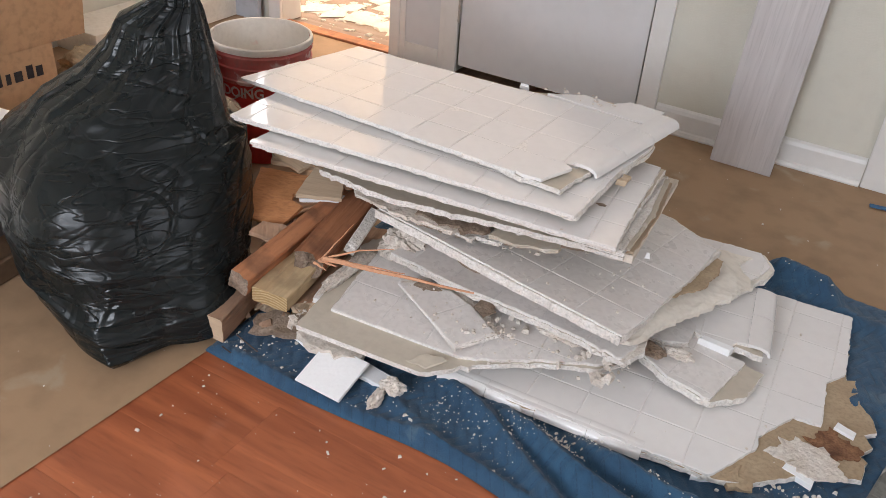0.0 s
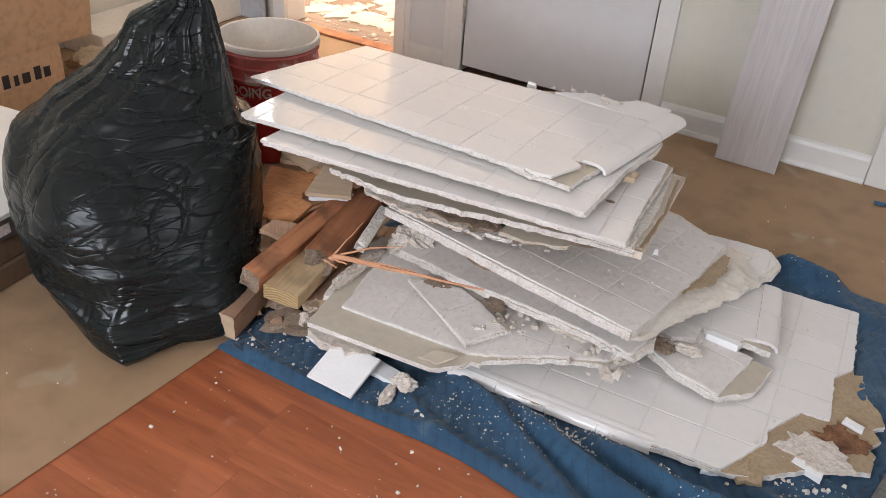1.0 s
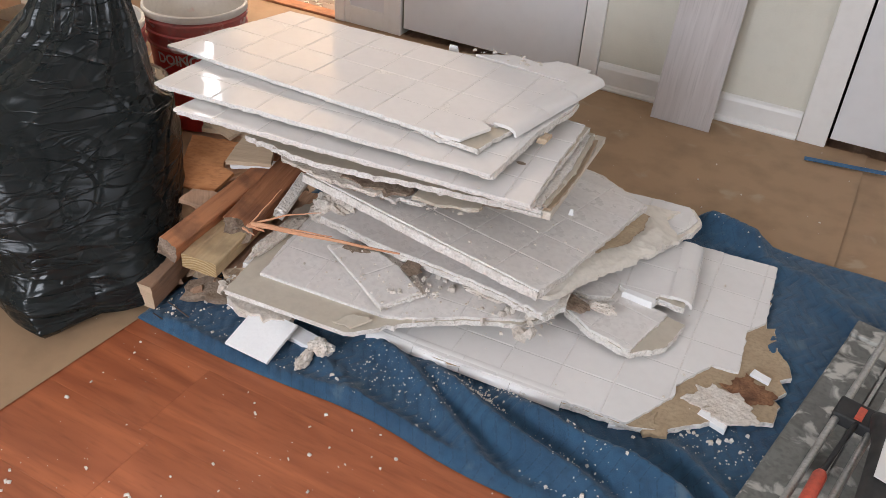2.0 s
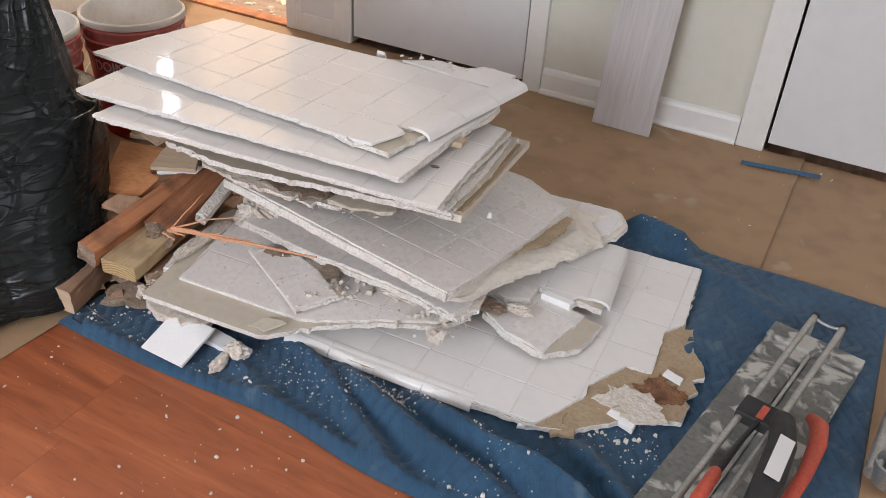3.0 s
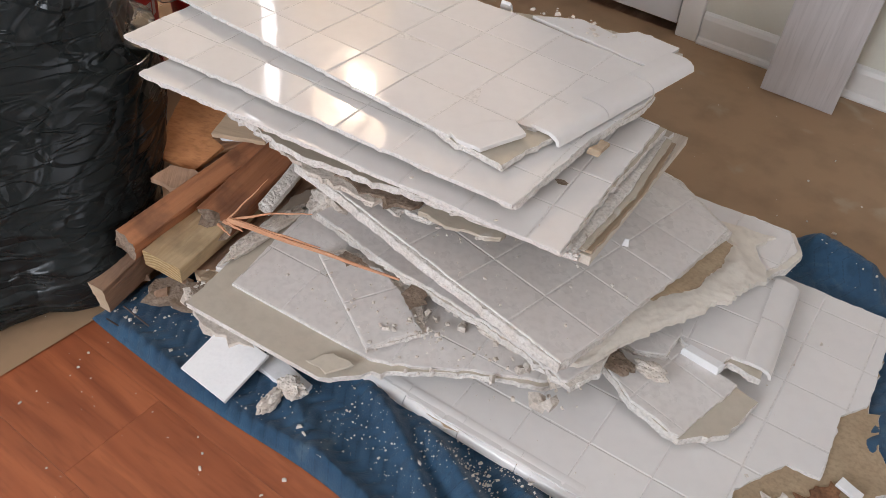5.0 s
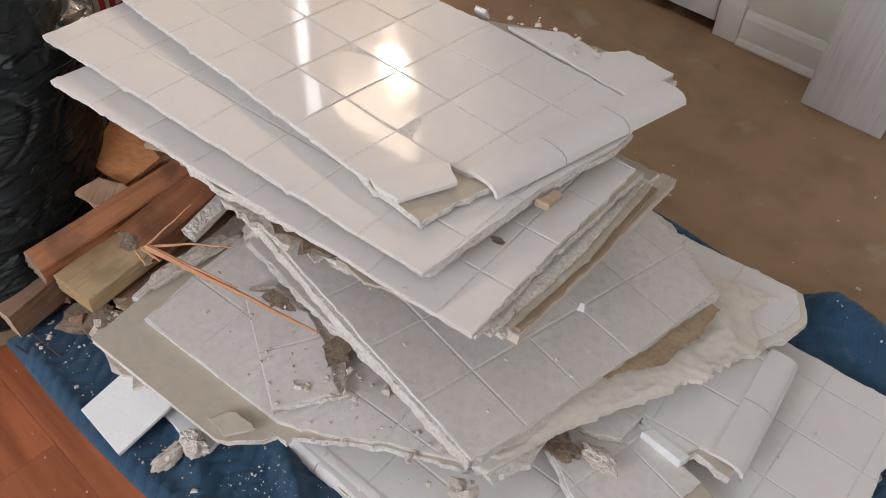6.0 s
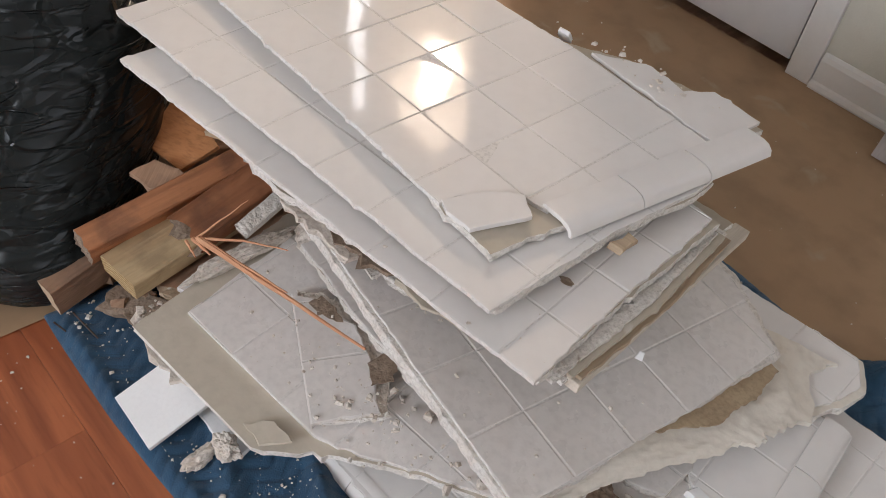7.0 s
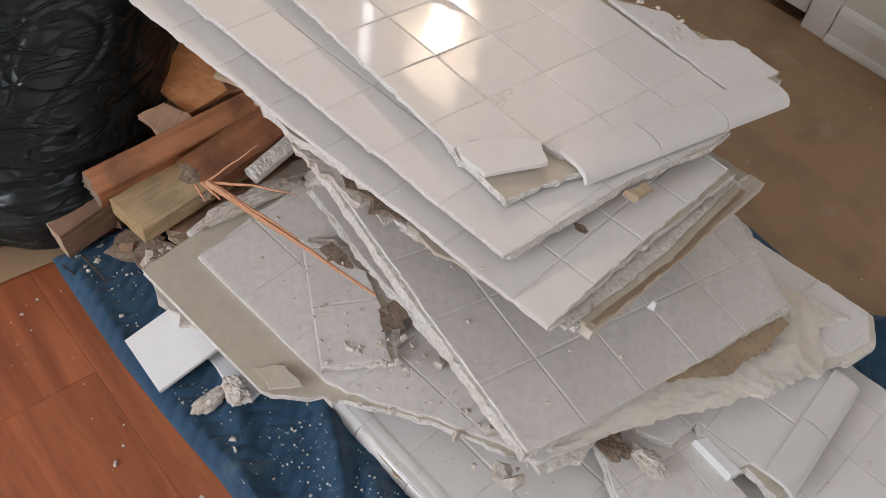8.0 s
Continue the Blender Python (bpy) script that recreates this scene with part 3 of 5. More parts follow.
# floor paper in sheets: their edges overlap at the seam
PAPER = "brown paper sheet taped over the floor"
west_paper = grid_sheet("floor_paper", X0, -1.03, Y0, 0.9, 0.05, paper_z, KRAFT, PAPER, "floor paper")
for pv in west_paper.data.vertices:  # its edge runs slightly askew
    pv.co.x -= 0.055 * (0.87 - pv.co.y) * (pv.co.x - X0) / (-1.03 - X0)
grid_sheet("floor_paper", X0, 0.30, 0.9, WY + 0.0, 0.05, lambda x, y: paper_z(x, y) + (0.006 * max(0, 1 - abs(x - 0.30) / 0.05)), KRAFT, PAPER, "floor paper")
grid_sheet("floor_paper", 0.27, X1, 0.9, WY + 0.0, 0.05, lambda x, y: paper_z(x, y) - 0.002, KRAFT, PAPER, "floor paper")


def trim(name, label, x0, x1, y0, y1, z0, z1, material=WHITE, bevel=0.004, category="trim"):
    return tagged(box(name, x0, x1, y0, y1, z0, z1, material, None, bevel), label, category, "", "structure")


def baseboard(x0, x1):
    prof = [(0, 0), (-0.024, 0), (-0.026, 0.008), (-0.022, 0.018), (-0.015, 0.022), (-0.014, 0.078), (-0.010, 0.090), (-0.004, 0.096), (0, 0.097)]
    verts, faces, n = [], [], len(prof)
    k = max(2, int((x1 - x0) / 0.1))
    for i in range(k + 1):
        x = x0 + (x1 - x0) * i / k
        verts += [(x, WY + p[0], p[1]) for p in prof]
    for i in range(k):
        faces += [(i * n + j, i * n + j + 1, (i + 1) * n + j + 1, (i + 1) * n + j) for j in range(n - 1)]
    faces += [tuple(range(n)), tuple(range(k * n, (k + 1) * n))[::-1]]
    return tagged(mesh_ob("baseboard", verts, faces, WHITE), "white painted baseboard with a rounded shoe", "baseboard", "", "structure")


baseboard(-0.632, 0.076)
# doorway and closet casings
for a, b in ((DO0 - 0.065, DO0), (DO1, DO1 + 0.05), (-1.512, -1.455), (-0.705, -0.635), (0.078, 0.168)):
    trim("door_casing", "white painted wooden door casing", a, b, WY - 0.018, WY + 0.0, 0, 2.08, bevel=0.005, category="door casing")
trim("door_jamb", "white painted doorway jamb", DO0 - 0.02, DO0, WY + 0.0, WY + 0.125, 0, 2.03)
trim("door_jamb", "white painted doorway jamb", DO1, DO1 + 0.02, WY + 0.0, WY + 0.125, 0, 2.03)
trim("threshold", "reddish wooden threshold strip", DO0, DO1, WY - 0.02, WY + 0.045, 0.0, 0.012, REDWOOD, 0.004)
# narrow framed panel between doorway and closet
wp = empty("panelled_wall", Matrix(), "narrow white framed wall panel by the closet", "wall panel", "", "structure")
box("panel_board", DO1 + 0.05, -1.512, WY - 0.008, WY, 0.0, 2.08, DOORPAINT, wp)
for b in ((DO1 + 0.05, DO1 + 0.075, 0.0, 2.08), (-1.537, -1.512, 0.0, 2.08), (DO1 + 0.075, -1.537, 0.0, 0.075)):
    box("panel_rail", b[0], b[1], WY - 0.014, WY - 0.008, b[2], b[3], WHITE, wp, 0.003)


def closet_door(name, x0, x1, hinge):
    d = empty(name, Matrix(), "closed flat white painted closet door", "door", "", "structure")
    box("door_leaf", x0, x1, WY - 0.004, WY + 0.032, 0.030, 2.04, DOORPAINT, d, 0.003)
    for z in (0.25, 1.75):
        b = tube("hinge", [(hinge, WY - 0.012, z - 0.045), (hinge, WY - 0.012, z + 0.045)], 0.007, STEEL, d)
        b["label"] = "dull metal hinge knuckle"
    return d


closet_door("door_1", -1.449, -0.712, -1.452)
closet_door("door_2", 0.176, 0.98, 0.99)

# painter's tape on the paper
tagged(box("masking_tape", -0.12, 0.12, -0.011, 0.011, 0.004, 0.0065, TAPE, None, 0.0, "", pose(0.245, 2.583, 0.004, 0, -1, 8)), "strip of blue masking tape on the paper", "tape")

# grey vinyl board leaning on the wall
vb = part("leaning_plank", box_bm(-0.1, 0.1, -0.0035, 0.0035, 0, 1.22, 0.001), VINYL)
lean = math.degrees(math.atan2(2.70 - 2.572, 1.2))
vb.matrix_world = Matrix.Translation((-0.283, 2.572, 0.004)) @ pose(0, 0, 0, 0, 0, 2) @ pose(0, 0, 0, -lean, 1.4, 0)
tagged(vb, "grey wood-look vinyl plank leaning against the wall", "plank")

# ---- blanket ----
BX0, BX1, BY0, BY1 = -1.035, 0.62, 0.885, 1.985


def fold(x, y, ax, ay, bx, by, w, h):
    """Height of a rounded fold along the line a-b."""
    dx, dy = bx - ax, by - ay
    t = ((x - ax) * dx + (y - ay) * dy) / (dx * dx + dy * dy)
    if t < -0.15 or t > 1.15:
        return 0
    d = abs((x - ax) * dy - (y - ay) * dx) / math.hypot(dx, dy)
    e = min(1, max(0, (t + 0.15) / 0.3)) * min(1, max(0, (1.15 - t) / 0.3))
    return h * e * math.exp(-(d / w) ** 2)


def blanket_z(x, y):
    z = 0.010 + 0.004 * noise.noise((x * 5, y * 5, 2))
    # zigzag quilting
    p = 0.029
    zig = 0.7 * (0.034 - abs(y % 0.068 - 0.034))
    s = abs((((x + zig) / p) % 1) - 0.5) * 2
    z += 0.0042 * (1 - s ** 4) - 0.001
    for f in ((-0.38, 1.06, 0.05, 0.93, 0.024, 0.046), (-0.20, 1.085, 0.22, 0.95, 0.026, 0.050), (-0.52, 1.075, -0.17, 0.91, 0.020, 0.032), (-0.66, 1.0, -0.45, 0.9, 0.02, 0.012), (-0.60, 0.905, -0.10, 0.90, 0.018, 0.014),
              (-0.06, 1.96, 0.12, 1.93, 0.045, 0.05), (0.1, 1.12, 0.30, 1.0, 0.025, 0.03), (0.10, 1.90, 0.40, 1.80, 0.030, 0.015), (0.28, 1.80, 0.55, 1.62, 0.03, 0.018), (0.25, 1.9, 0.22, 1.45, 0.03, 0.016), (0.02, 1.03, 0.35, 0.92, 0.022, 0.03), (-0.98, 0.91, -0.72, 0.895, 0.02, 0.010)):
        z += fold(x, y, *f)
    e = min(x - BX0, y - BY0, BX1 - x, BY1 - y)
    return 0.002 + z * min(1, max(0.0, e / 0.02)) ** 0.5


def edge_shift(x, y):
    """The blanket's outline wanders a little."""
    fy = (y - BY0) / (BY1 - BY0)
    dy = (1 - fy) * (0.012 * math.sin(x * 9) + 0.01 * noise.noise((x * 4, 3, 0))) + fy * (0.03 * noise.noise((x * 3, 9, 0)) + 0.02 * math.exp(-((x - 0.0) / 0.12) ** 2))
    return x, y + dy


def blanket():
    nx, ny = 400, 260
    verts, faces = [], []
    for j in range(ny + 1):
        for i in range(nx + 1):
            x, y = BX0 + (BX1 - BX0) * i / nx, BY0 + (BY1 - BY0) * j / ny
            sx, sy = edge_shift(x, y)
            verts.append((sx, sy, blanket_z(x, y)))
    w = nx + 1
    faces = [(j * w + i, j * w + i + 1, (j + 1) * w + i + 1, (j + 1) * w + i) for j in range(ny) for i in range(nx)]
    rim = [i for i in range(w)] + [j * w + nx for j in range(1, ny + 1)] + [ny * w + i for i in range(nx - 1, -1, -1)] + [j * w for j in range(ny - 1, 0, -1)]
    k = len(verts)
    verts += [(verts[i][0], verts[i][1], 0.0015) for i in rim]
    n = len(rim)
    faces += [(rim[i], k + i, k + (i + 1) % n, rim[(i + 1) % n]) for i in range(n)]
    return tagged(mesh_ob("moving_blanket", verts, faces, QUILT, None, True), "blue quilted moving blanket with zigzag stitching, dusty and rumpled", "blanket")


blanket()

# ---- pile of broken tiled wall, from the top down ----
# top piece, with a bullnose edge on its far end
P1 = plane_pose(-0.424, 1.29, 0.4395, 0, 0.0, -0.028)
top = panel("top piece of white glazed tiled wall with bullnose edge, chipped corner", P1,
            [(0, 0), (0.02, 0.15), (0.045, 0.44), (0.05, 0.55), (-0.08, 0.54), (-0.20, 0.515), (-0.30, 0.456), (-0.52, 0.438), (-0.80, 0.43), (-0.866, 0.046), (-0.150, 0.018), (-0.118, 0.004)],
            [(-0.107, 0.006), (-0.104, 0.03), (-0.085, 0.072), (-0.05, 0.112), (-0.014, 0.118), (-0.012, 0.14), (0.012, 0.36), (0.02, 0.436), (-0.005, 0.438), (-0.245, 0.447), (-0.52, 0.432), (-0.80, 0.427), (-0.87, 0.032)],
            BACKING, gx=-0.27, gy=0.112, seed=2, wonky=0.28, amp=0.0022, back_t=0.011)


def bullnose(parent, pts, w, material=None, length_splits=3):
    """A rounded edge tile strip along local y: flat top that curls down at its outer side."""
    (xa, ya), (xb, yb) = pts
    prof = [(-w, 0.004), (-w * 0.5, 0.005), (0, 0.004), (0.012, 0.001), (0.020, -0.006), (0.023, -0.016), (0.018, -0.017), (0.014, -0.009), (0.0, -0.003), (-w, -0.003)]
    n, out = len(prof), []
    for s in range(length_splits):
        f0, f1 = (s + 0.006) / length_splits, (s + 0.994) / length_splits
        verts, faces = [], []
        for f in (f0, (f0 + f1) / 2, f1):
            ox, oy = xa + (xb - xa) * f, ya + (yb - ya) * f
            verts += [(ox + p[0], oy, p[1]) for p in prof]
        for k in range(2):
            faces += [(k * n + j, k * n + (j + 1) % n, (k + 1) * n + (j + 1) % n, (k + 1) * n + j) for j in range(n)]
        faces += [tuple(range(n)), tuple(range(2 * n, 3 * n))[::-1]]
        ob = mesh_ob("edge_tile", verts, faces, material or GLAZE, parent, True, "glossy white bullnose edge tile")
        out.append(ob)
    return out


bullnose(top, ((0.010, 0.118), (0.066, 0.515)), 0.034)
v, f = slab_mesh(jag([(-0.242, 0.462), (-0.004, 0.443), (0.028, 0.445), (0.036, 0.555), (-0.055, 0.558), (-0.085, 0.512), (-0.16, 0.522)], 0.012, 0.0022, 6), -0.007, 0.0, 0.001)
mesh_ob("tile_shard", v, f, GLAZE, top, False, "cracked tile strip lifted along its edge").matrix_basis = pose(0, 0, 0.0035, -0.5, 0.3, 0)
# corner tile cracked loose, raised over the bare corner
v, f = slab_mesh(jag([(-0.110, 0.012), (-0.09, 0.003), (-0.045, 0.004), (-0.013, 0.086), (-0.048, 0.108), (-0.088, 0.070)], 0.01, 0.0012, 4), -0.006, 0.001, 0.001)
mesh_ob("tile_shard", v, f, GLAZE, top, False, "cracked corner tile lifted off its bed").matrix_basis = pose(0, 0, 0.003, 2.5, -2.0, 0)

P2 = plane_pose(-0.365, 1.237, 0.4175, 4.8, -0.004, -0.022)
panel("second white tiled wall piece under the top one", P2, [(0, 0), (0.012, 0.14), (0.019, 0.245), (0.05, 0.40), (0.05, 0.45), (-0.3, 0.47), (-0.82, 0.45), (-0.83, 0.0)], [(-0.003, 0.002), (0.009, 0.14), (0.016, 0.245), (0.045, 0.40), (0.045, 0.45), (-0.3, 0.465), (-0.815, 0.44), (-0.828, 0.004)],
      BACKING, gx=-0.112, gy=-0.02, seed=8, under=0.013, back_t=0.011, wonky=0.15)
P3 = plane_pose(-0.271, 1.227, 0.386, 7.2, -0.012, -0.052)
third = panel("third white tiled wall piece with a drilled hole", P3, [(0, 0), (0.0, 0.16), (0.016, 0.45), (-0.3, 0.50), (-0.8, 0.48), (-0.832, 0.0)], [(-0.002, 0.002), (-0.004, 0.16), (0.002, 0.44), (-0.3, 0.49), (-0.8, 0.47), (-0.83, 0.004)],
              BACKING, gx=-0.058, gy=-0.01, seed=15, glaze=GLAZE, under=0.012, back_t=0.011, wonky=0.15)
v, f = slab_mesh([(0.010 * math.cos(a / 14 * 6.283) * (1 + 0.25 * math.sin(a * 2.1)), 0.007 * math.sin(a / 14 * 6.283)) for a in range(14)], 0, 0.0008, 0.0004)
mesh_ob("drilled_hole", v, f, DARKDEB, third, False, "dark chipped hole in a tile").matrix_basis = pose(-0.072, 0.165, 0.0004)
P3b = plane_pose(-0.270, 1.285, 0.340, 5.0, -0.004, -0.06)
panel("crumbling backing slab with a strip of wooden lath", P3b, [(0.0, 0.01), (-0.01, 0.2), (-0.01, 0.47), (-0.35, 0.48), (-0.66, 0.42), (-0.70, -0.02), (-0.5, -0.05), (-0.3, -0.02), (-0.14, 0.0)], [(-0.006, 0.016), (-0.014, 0.42), (-0.35, 0.44), (-0.62, 0.38), (-0.66, 0.02)],
      BACKING, gx=0, gy=0, seed=21, amp=0.003, back_t=0.013, glaze=DUSTY)
lath = part("lath_strip", box_bm(-0.014, 0.014, -0.235, 0.235, -0.009, 0.009, 0.002), GREYLATH)
lath.matrix_world = plane_pose(-0.291, 1.535, 0.305, 5.5, 0.0, -0.085)
tagged(lath, "pale wooden lath strip under the tiled pieces", "wood scrap")
P4 = plane_pose(-0.95, 1.21, 0.345, 3.0, -0.02, -0.03)
panel("ragged tiled wall piece with crumbling grey mortar edge", P4, [(0, 0.02), (0.10, -0.02), (0.25, 0.0), (0.40, 0.02), (0.52, 0.05), (0.52, 0.36), (0.05, 0.36)], [(0.03, 0.05), (0.5, 0.08), (0.5, 0.34), (0.06, 0.34)],
      PLASTER, seed=31, amp=0.006, back_t=0.008, glaze=DUSTY)

# large slab that juts out of the pile
S = plane_pose(-0.211, 1.168, 0.2400, -6.8, -0.061, -0.114)
slab = panel("dusty tiled wall slab with thick white plaster edge, tilted", S, [(0.002, -0.004), (0.008, 0.11), (-0.002, 0.22), (0.004, 0.34), (0.0, 0.56), (-0.16, 0.63), (-0.60, 0.58), (-0.63, -0.002), (-0.5, 0.0), (-0.3, -0.005)], [(0, 0.003), (0.008, 0.11), (0.002, 0.22), (0.004, 0.34), (-0.01, 0.55), (-0.16, 0.61), (-0.60, 0.57), (-0.625, 0.008)],
             PALEEDGE, gx=0.004, gy=0.10, seed=44, glaze=DUSTY, tile_t=0.004, back_t=0.019, amp=0.0016)


def torn_sheet(name, inner, outer, material, label, category, rows=10, crumple=0.008, seed=1, parent=None, thick=0.004):
    """A crumpled torn sheet stretched between two edges of equal count."""
    n, verts, faces = len(inner), [], []
    fine = 16
    cols = (n - 1) * fine + 1
    for r in range(rows + 1):
        t = r / rows
        for c in range(cols):
            k = min(c // fine, n - 2)
            f = (c - k * fine) / fine
            a = Vector(inner[k]).lerp(Vector(inner[k + 1]), f)
            b = Vector(outer[k]).lerp(Vector(outer[k + 1]), f)
            # ragged outer edge: long scallops with small nicks
            reach = 1 + 0.30 * noise.noise((c * 0.085, seed, 4)) + 0.12 * noise.noise((c * 0.4, seed, 9)) + 0.06 * noise.noise((c * 1.3, seed, 2))
            p = a.lerp(b, t * reach)
            rid = (1 - abs(noise.noise((c * 0.06 + t * 0.8, t * 1.2, seed)))) ** 3 + 0.2 * (1 - abs(noise.noise((c * 0.13, t * 2.0, seed + 3)))) ** 4
            p.z += crumple * min(1, t * 2.5) * (0.9 * rid - 0.5 + 0.15 * noise.noise((p.x * 40, p.y * 40, seed)) + 0.12 * noise.noise((p.x * 110, p.y * 110, seed))) - crumple * 0.7 * max(0, t - 0.75)
            verts.append(p)
    m = len(verts)
    for r in range(rows):
        for c in range(cols - 1):
            faces.append((r * cols + c, r * cols + c + 1, (r + 1) * cols + c + 1, (r + 1) * cols + c))
    verts += [v - Vector((0, 0, thick)) for v in verts]
    faces += [tuple(m + i for i in g[::-1]) for g in faces[:]]
    for c in range(cols - 1):
        faces += [(rows * cols + c, rows * cols + c + 1, m + rows * cols + c + 1, m + rows * cols + c), (c + 1, c, m + c, m + c + 1)]
    for r in range(rows):
        faces += [(r * cols, (r + 1) * cols, m + (r + 1) * cols, m + r * cols), ((r + 1) * cols + cols - 1, r * cols + cols - 1, m + r * cols + cols - 1, m + (r + 1) * cols + cols - 1)]
    ob = mesh_ob(name, verts, faces, material, parent, True)
    return tagged(ob, label, category) if parent is None else ob


torn_sheet("torn_plaster", [(-0.235, 1.20, 0.200), (-0.215, 1.27, 0.198), (-0.205, 1.38, 0.186), (-0.19, 1.49, 0.172), (-0.17, 1.60, 0.157), (-0.17, 1.70, 0.142), (-0.22, 1.78, 0.130)],
           [(-0.205, 1.225, 0.188), (-0.175, 1.33, 0.168), (-0.14, 1.44, 0.153), (-0.105, 1.545, 0.143), (-0.072, 1.60, 0.135), (-0.075, 1.72, 0.122), (-0.10, 1.83, 0.114)], CREAM,
           "torn cream plaster layer hanging from the slab", "plaster debris", 26, seed=5, crumple=0.0075, thick=0.010)
torn_sheet("torn_facing", [(-0.205, 1.42, 0.193), (-0.195, 1.50, 0.186), (-0.18, 1.60, 0.173), (-0.162, 1.70, 0.160)], [(-0.178, 1.435, 0.190), (-0.142, 1.51, 0.184), (-0.128, 1.61, 0.170), (-0.138, 1.70, 0.158)], FACING,
           "torn brown paper facing under the slab edge", "paper debris", seed=9, crumple=0.003, thick=0.003)

# lower left sheet: bare beige strip in front, tiles behind
Q = plane_pose(-0.845, 0.963, 0.113, 5.5, -0.03, 0.03)
panel("low tiled wall piece with a bare beige strip, dusty", Q, [(0, 0), (0.293, 0.003), (0.33, 0.03), (0.36, 0.064), (0.43, 0.11), (0.495, 0.151), (0.615, 0.199), (0.66, 0.255), (0.66, 0.42), (0.0, 0.40), (-0.03, 0.34)],
      [(0.04, 0.080), (0.345, 0.082), (0.43, 0.118), (0.495, 0.16), (0.61, 0.208), (0.65, 0.26), (0.65, 0.41), (0.02, 0.39)],
      BACKING, gx=0.04, gy=0.081, seed=52, glaze=DUSTY, back_t=0.012, amp=0.003, keep=(0,), wonky=0.3)
D = plane_pose(-0.735, 1.188, 0.137, -27.5, -0.03, 0.03)
panel("broken strip of dusty tiles lying askew", D, [(-0.01, 0.01), (0.245, 0), (0.248, 0.118), (0.17, 0.135), (0.10, 0.125), (0.04, 0.09), (0.0, 0.055)], [(0.002, 0.002), (0.243, 0.002), (0.243, 0.105), (0.15, 0.107), (0.08, 0.095), (0.05, 0.06), (0.02, 0.04)],
      PLASTER, gx=0.135, gy=0.0, seed=61, glaze=DUSTY, back_t=0.007, amp=0.003, keep=(0,))
P6 = plane_pose(-0.80, 1.25, 0.160, -3, -0.01, 0.01)
panel("dusty tiled piece half buried in the pile, mortar edge", P6, [(0, 0), (0.22, -0.01), (0.42, 0.0), (0.60, -0.01), (0.62, 0.05), (0.55, 0.4), (0.05, 0.4)], [(0.004, 0.003), (0.22, -0.006), (0.42, 0.005), (0.59, -0.004), (0.60, 0.05), (0.54, 0.39), (0.05, 0.39)], PLASTER, gx=0.06, gy=-0.02, seed=66, glaze=DUSTY, back_t=0.014, amp=0.003)
# bottom piece on the blanket
B = plane_pose(0.03, 1.125, 0.040, 3.0, 0.0, -0.006)
bottom = panel("large white tiled wall piece flat on the blanket, torn corner", B, [(0.0, 0.0), (0.06, 0.02), (0.16, 0.11), (0.255, 0.15), (0.262, 0.21), (0.245, 0.225), (0.268, 0.26), (0.25, 0.29), (0.272, 0.31), (0.262, 0.35), (0.232, 0.39), (0.215, 0.47), (0.196, 0.46), (0.192, 0.50), (0.184, 0.725), (-0.02, 0.72), (-0.5, 0.70), (-0.6, 0.0), (-0.4, -0.012), (-0.2, -0.008)],
               [(-0.008, 0.004), (0.056, 0.119), (0.053, 0.160), (0.109, 0.262), (0.164, 0.266), (0.157, 0.420), (0.190, 0.469), (0.182, 0.715), (-0.02, 0.71), (-0.5, 0.69), (-0.595, 0.006), (-0.4, -0.006), (-0.2, -0.002)],
               FACING, gx=0.05, gy=0.10, seed=71, back_t=0.012, amp=0.0024, glaze=GLAZE)
for edge in bullnose(bottom, ((-0.010, -0.59), (-0.008, -0.14)), 0.014, None, 4):
    edge.matrix_basis = pose(0, 0, -0.0035, 0, 0, -90)
v, f = slab_mesh(jag([(0.0, 0.0), (0.05, -0.025), (0.095, -0.005), (0.105, 0.03), (0.06, 0.045), (0.045, 0.062), (0.015, 0.045)], 0.006, 0.006, 3), 0, 0.003, 0.001)
mesh_ob("rotten_patch", v, f, ROT, bottom, False, "rotten dark brown stain on the torn paper").matrix_basis = pose(0.145, 0.205, -0.0065)
v, f = slab_mesh(jag([(0.0, 0.0), (0.10, -0.03), (0.16, 0.0), (0.12, 0.06), (0.05, 0.075)], 0.008, 0.006, 3), 0, 0.004, 0.001)
mesh_ob("plaster_patch", v, f, PLASTER, bottom, False, "crumbled white plaster on the torn paper").matrix_basis = pose(0.07, 0.13, -0.0065)

# smaller pieces at the right-hand end
R1 = plane_pose(-0.030, 1.472, 0.088, 8, -0.02, -0.03)
r1 = panel("small white tiled piece with bullnose edge", R1, [(-0.08, 0.012), (-0.01, 0.0), (0.0, 0.02), (0.06, 0.01), (0.06, 0.29), (-0.16, 0.30), (-0.16, 0.08)], [(-0.078, 0.014), (-0.012, 0.004), (0.0, 0.032), (0.03, 0.034), (0.03, 0.28), (-0.155, 0.29), (-0.155, 0.085)], BACKING, gx=-0.08, gy=0.03, seed=81, back_t=0.014)
bullnose(r1, ((0.052, 0.03), (0.05, 0.285)), 0.03, None, 2)
v, f = slab_mesh([(-0.082, 0.0), (-0.012, -0.012), (-0.005, 0.006), (-0.074, 0.018)], -0.018, 0.0015, 0.003)
mesh_ob("edge_tile", v, f, BISQUE, r1, False, "bright white tile edge turned upwards")
R2 = plane_pose(-0.205, 1.345, 0.082, -8, -0.05, -0.01)
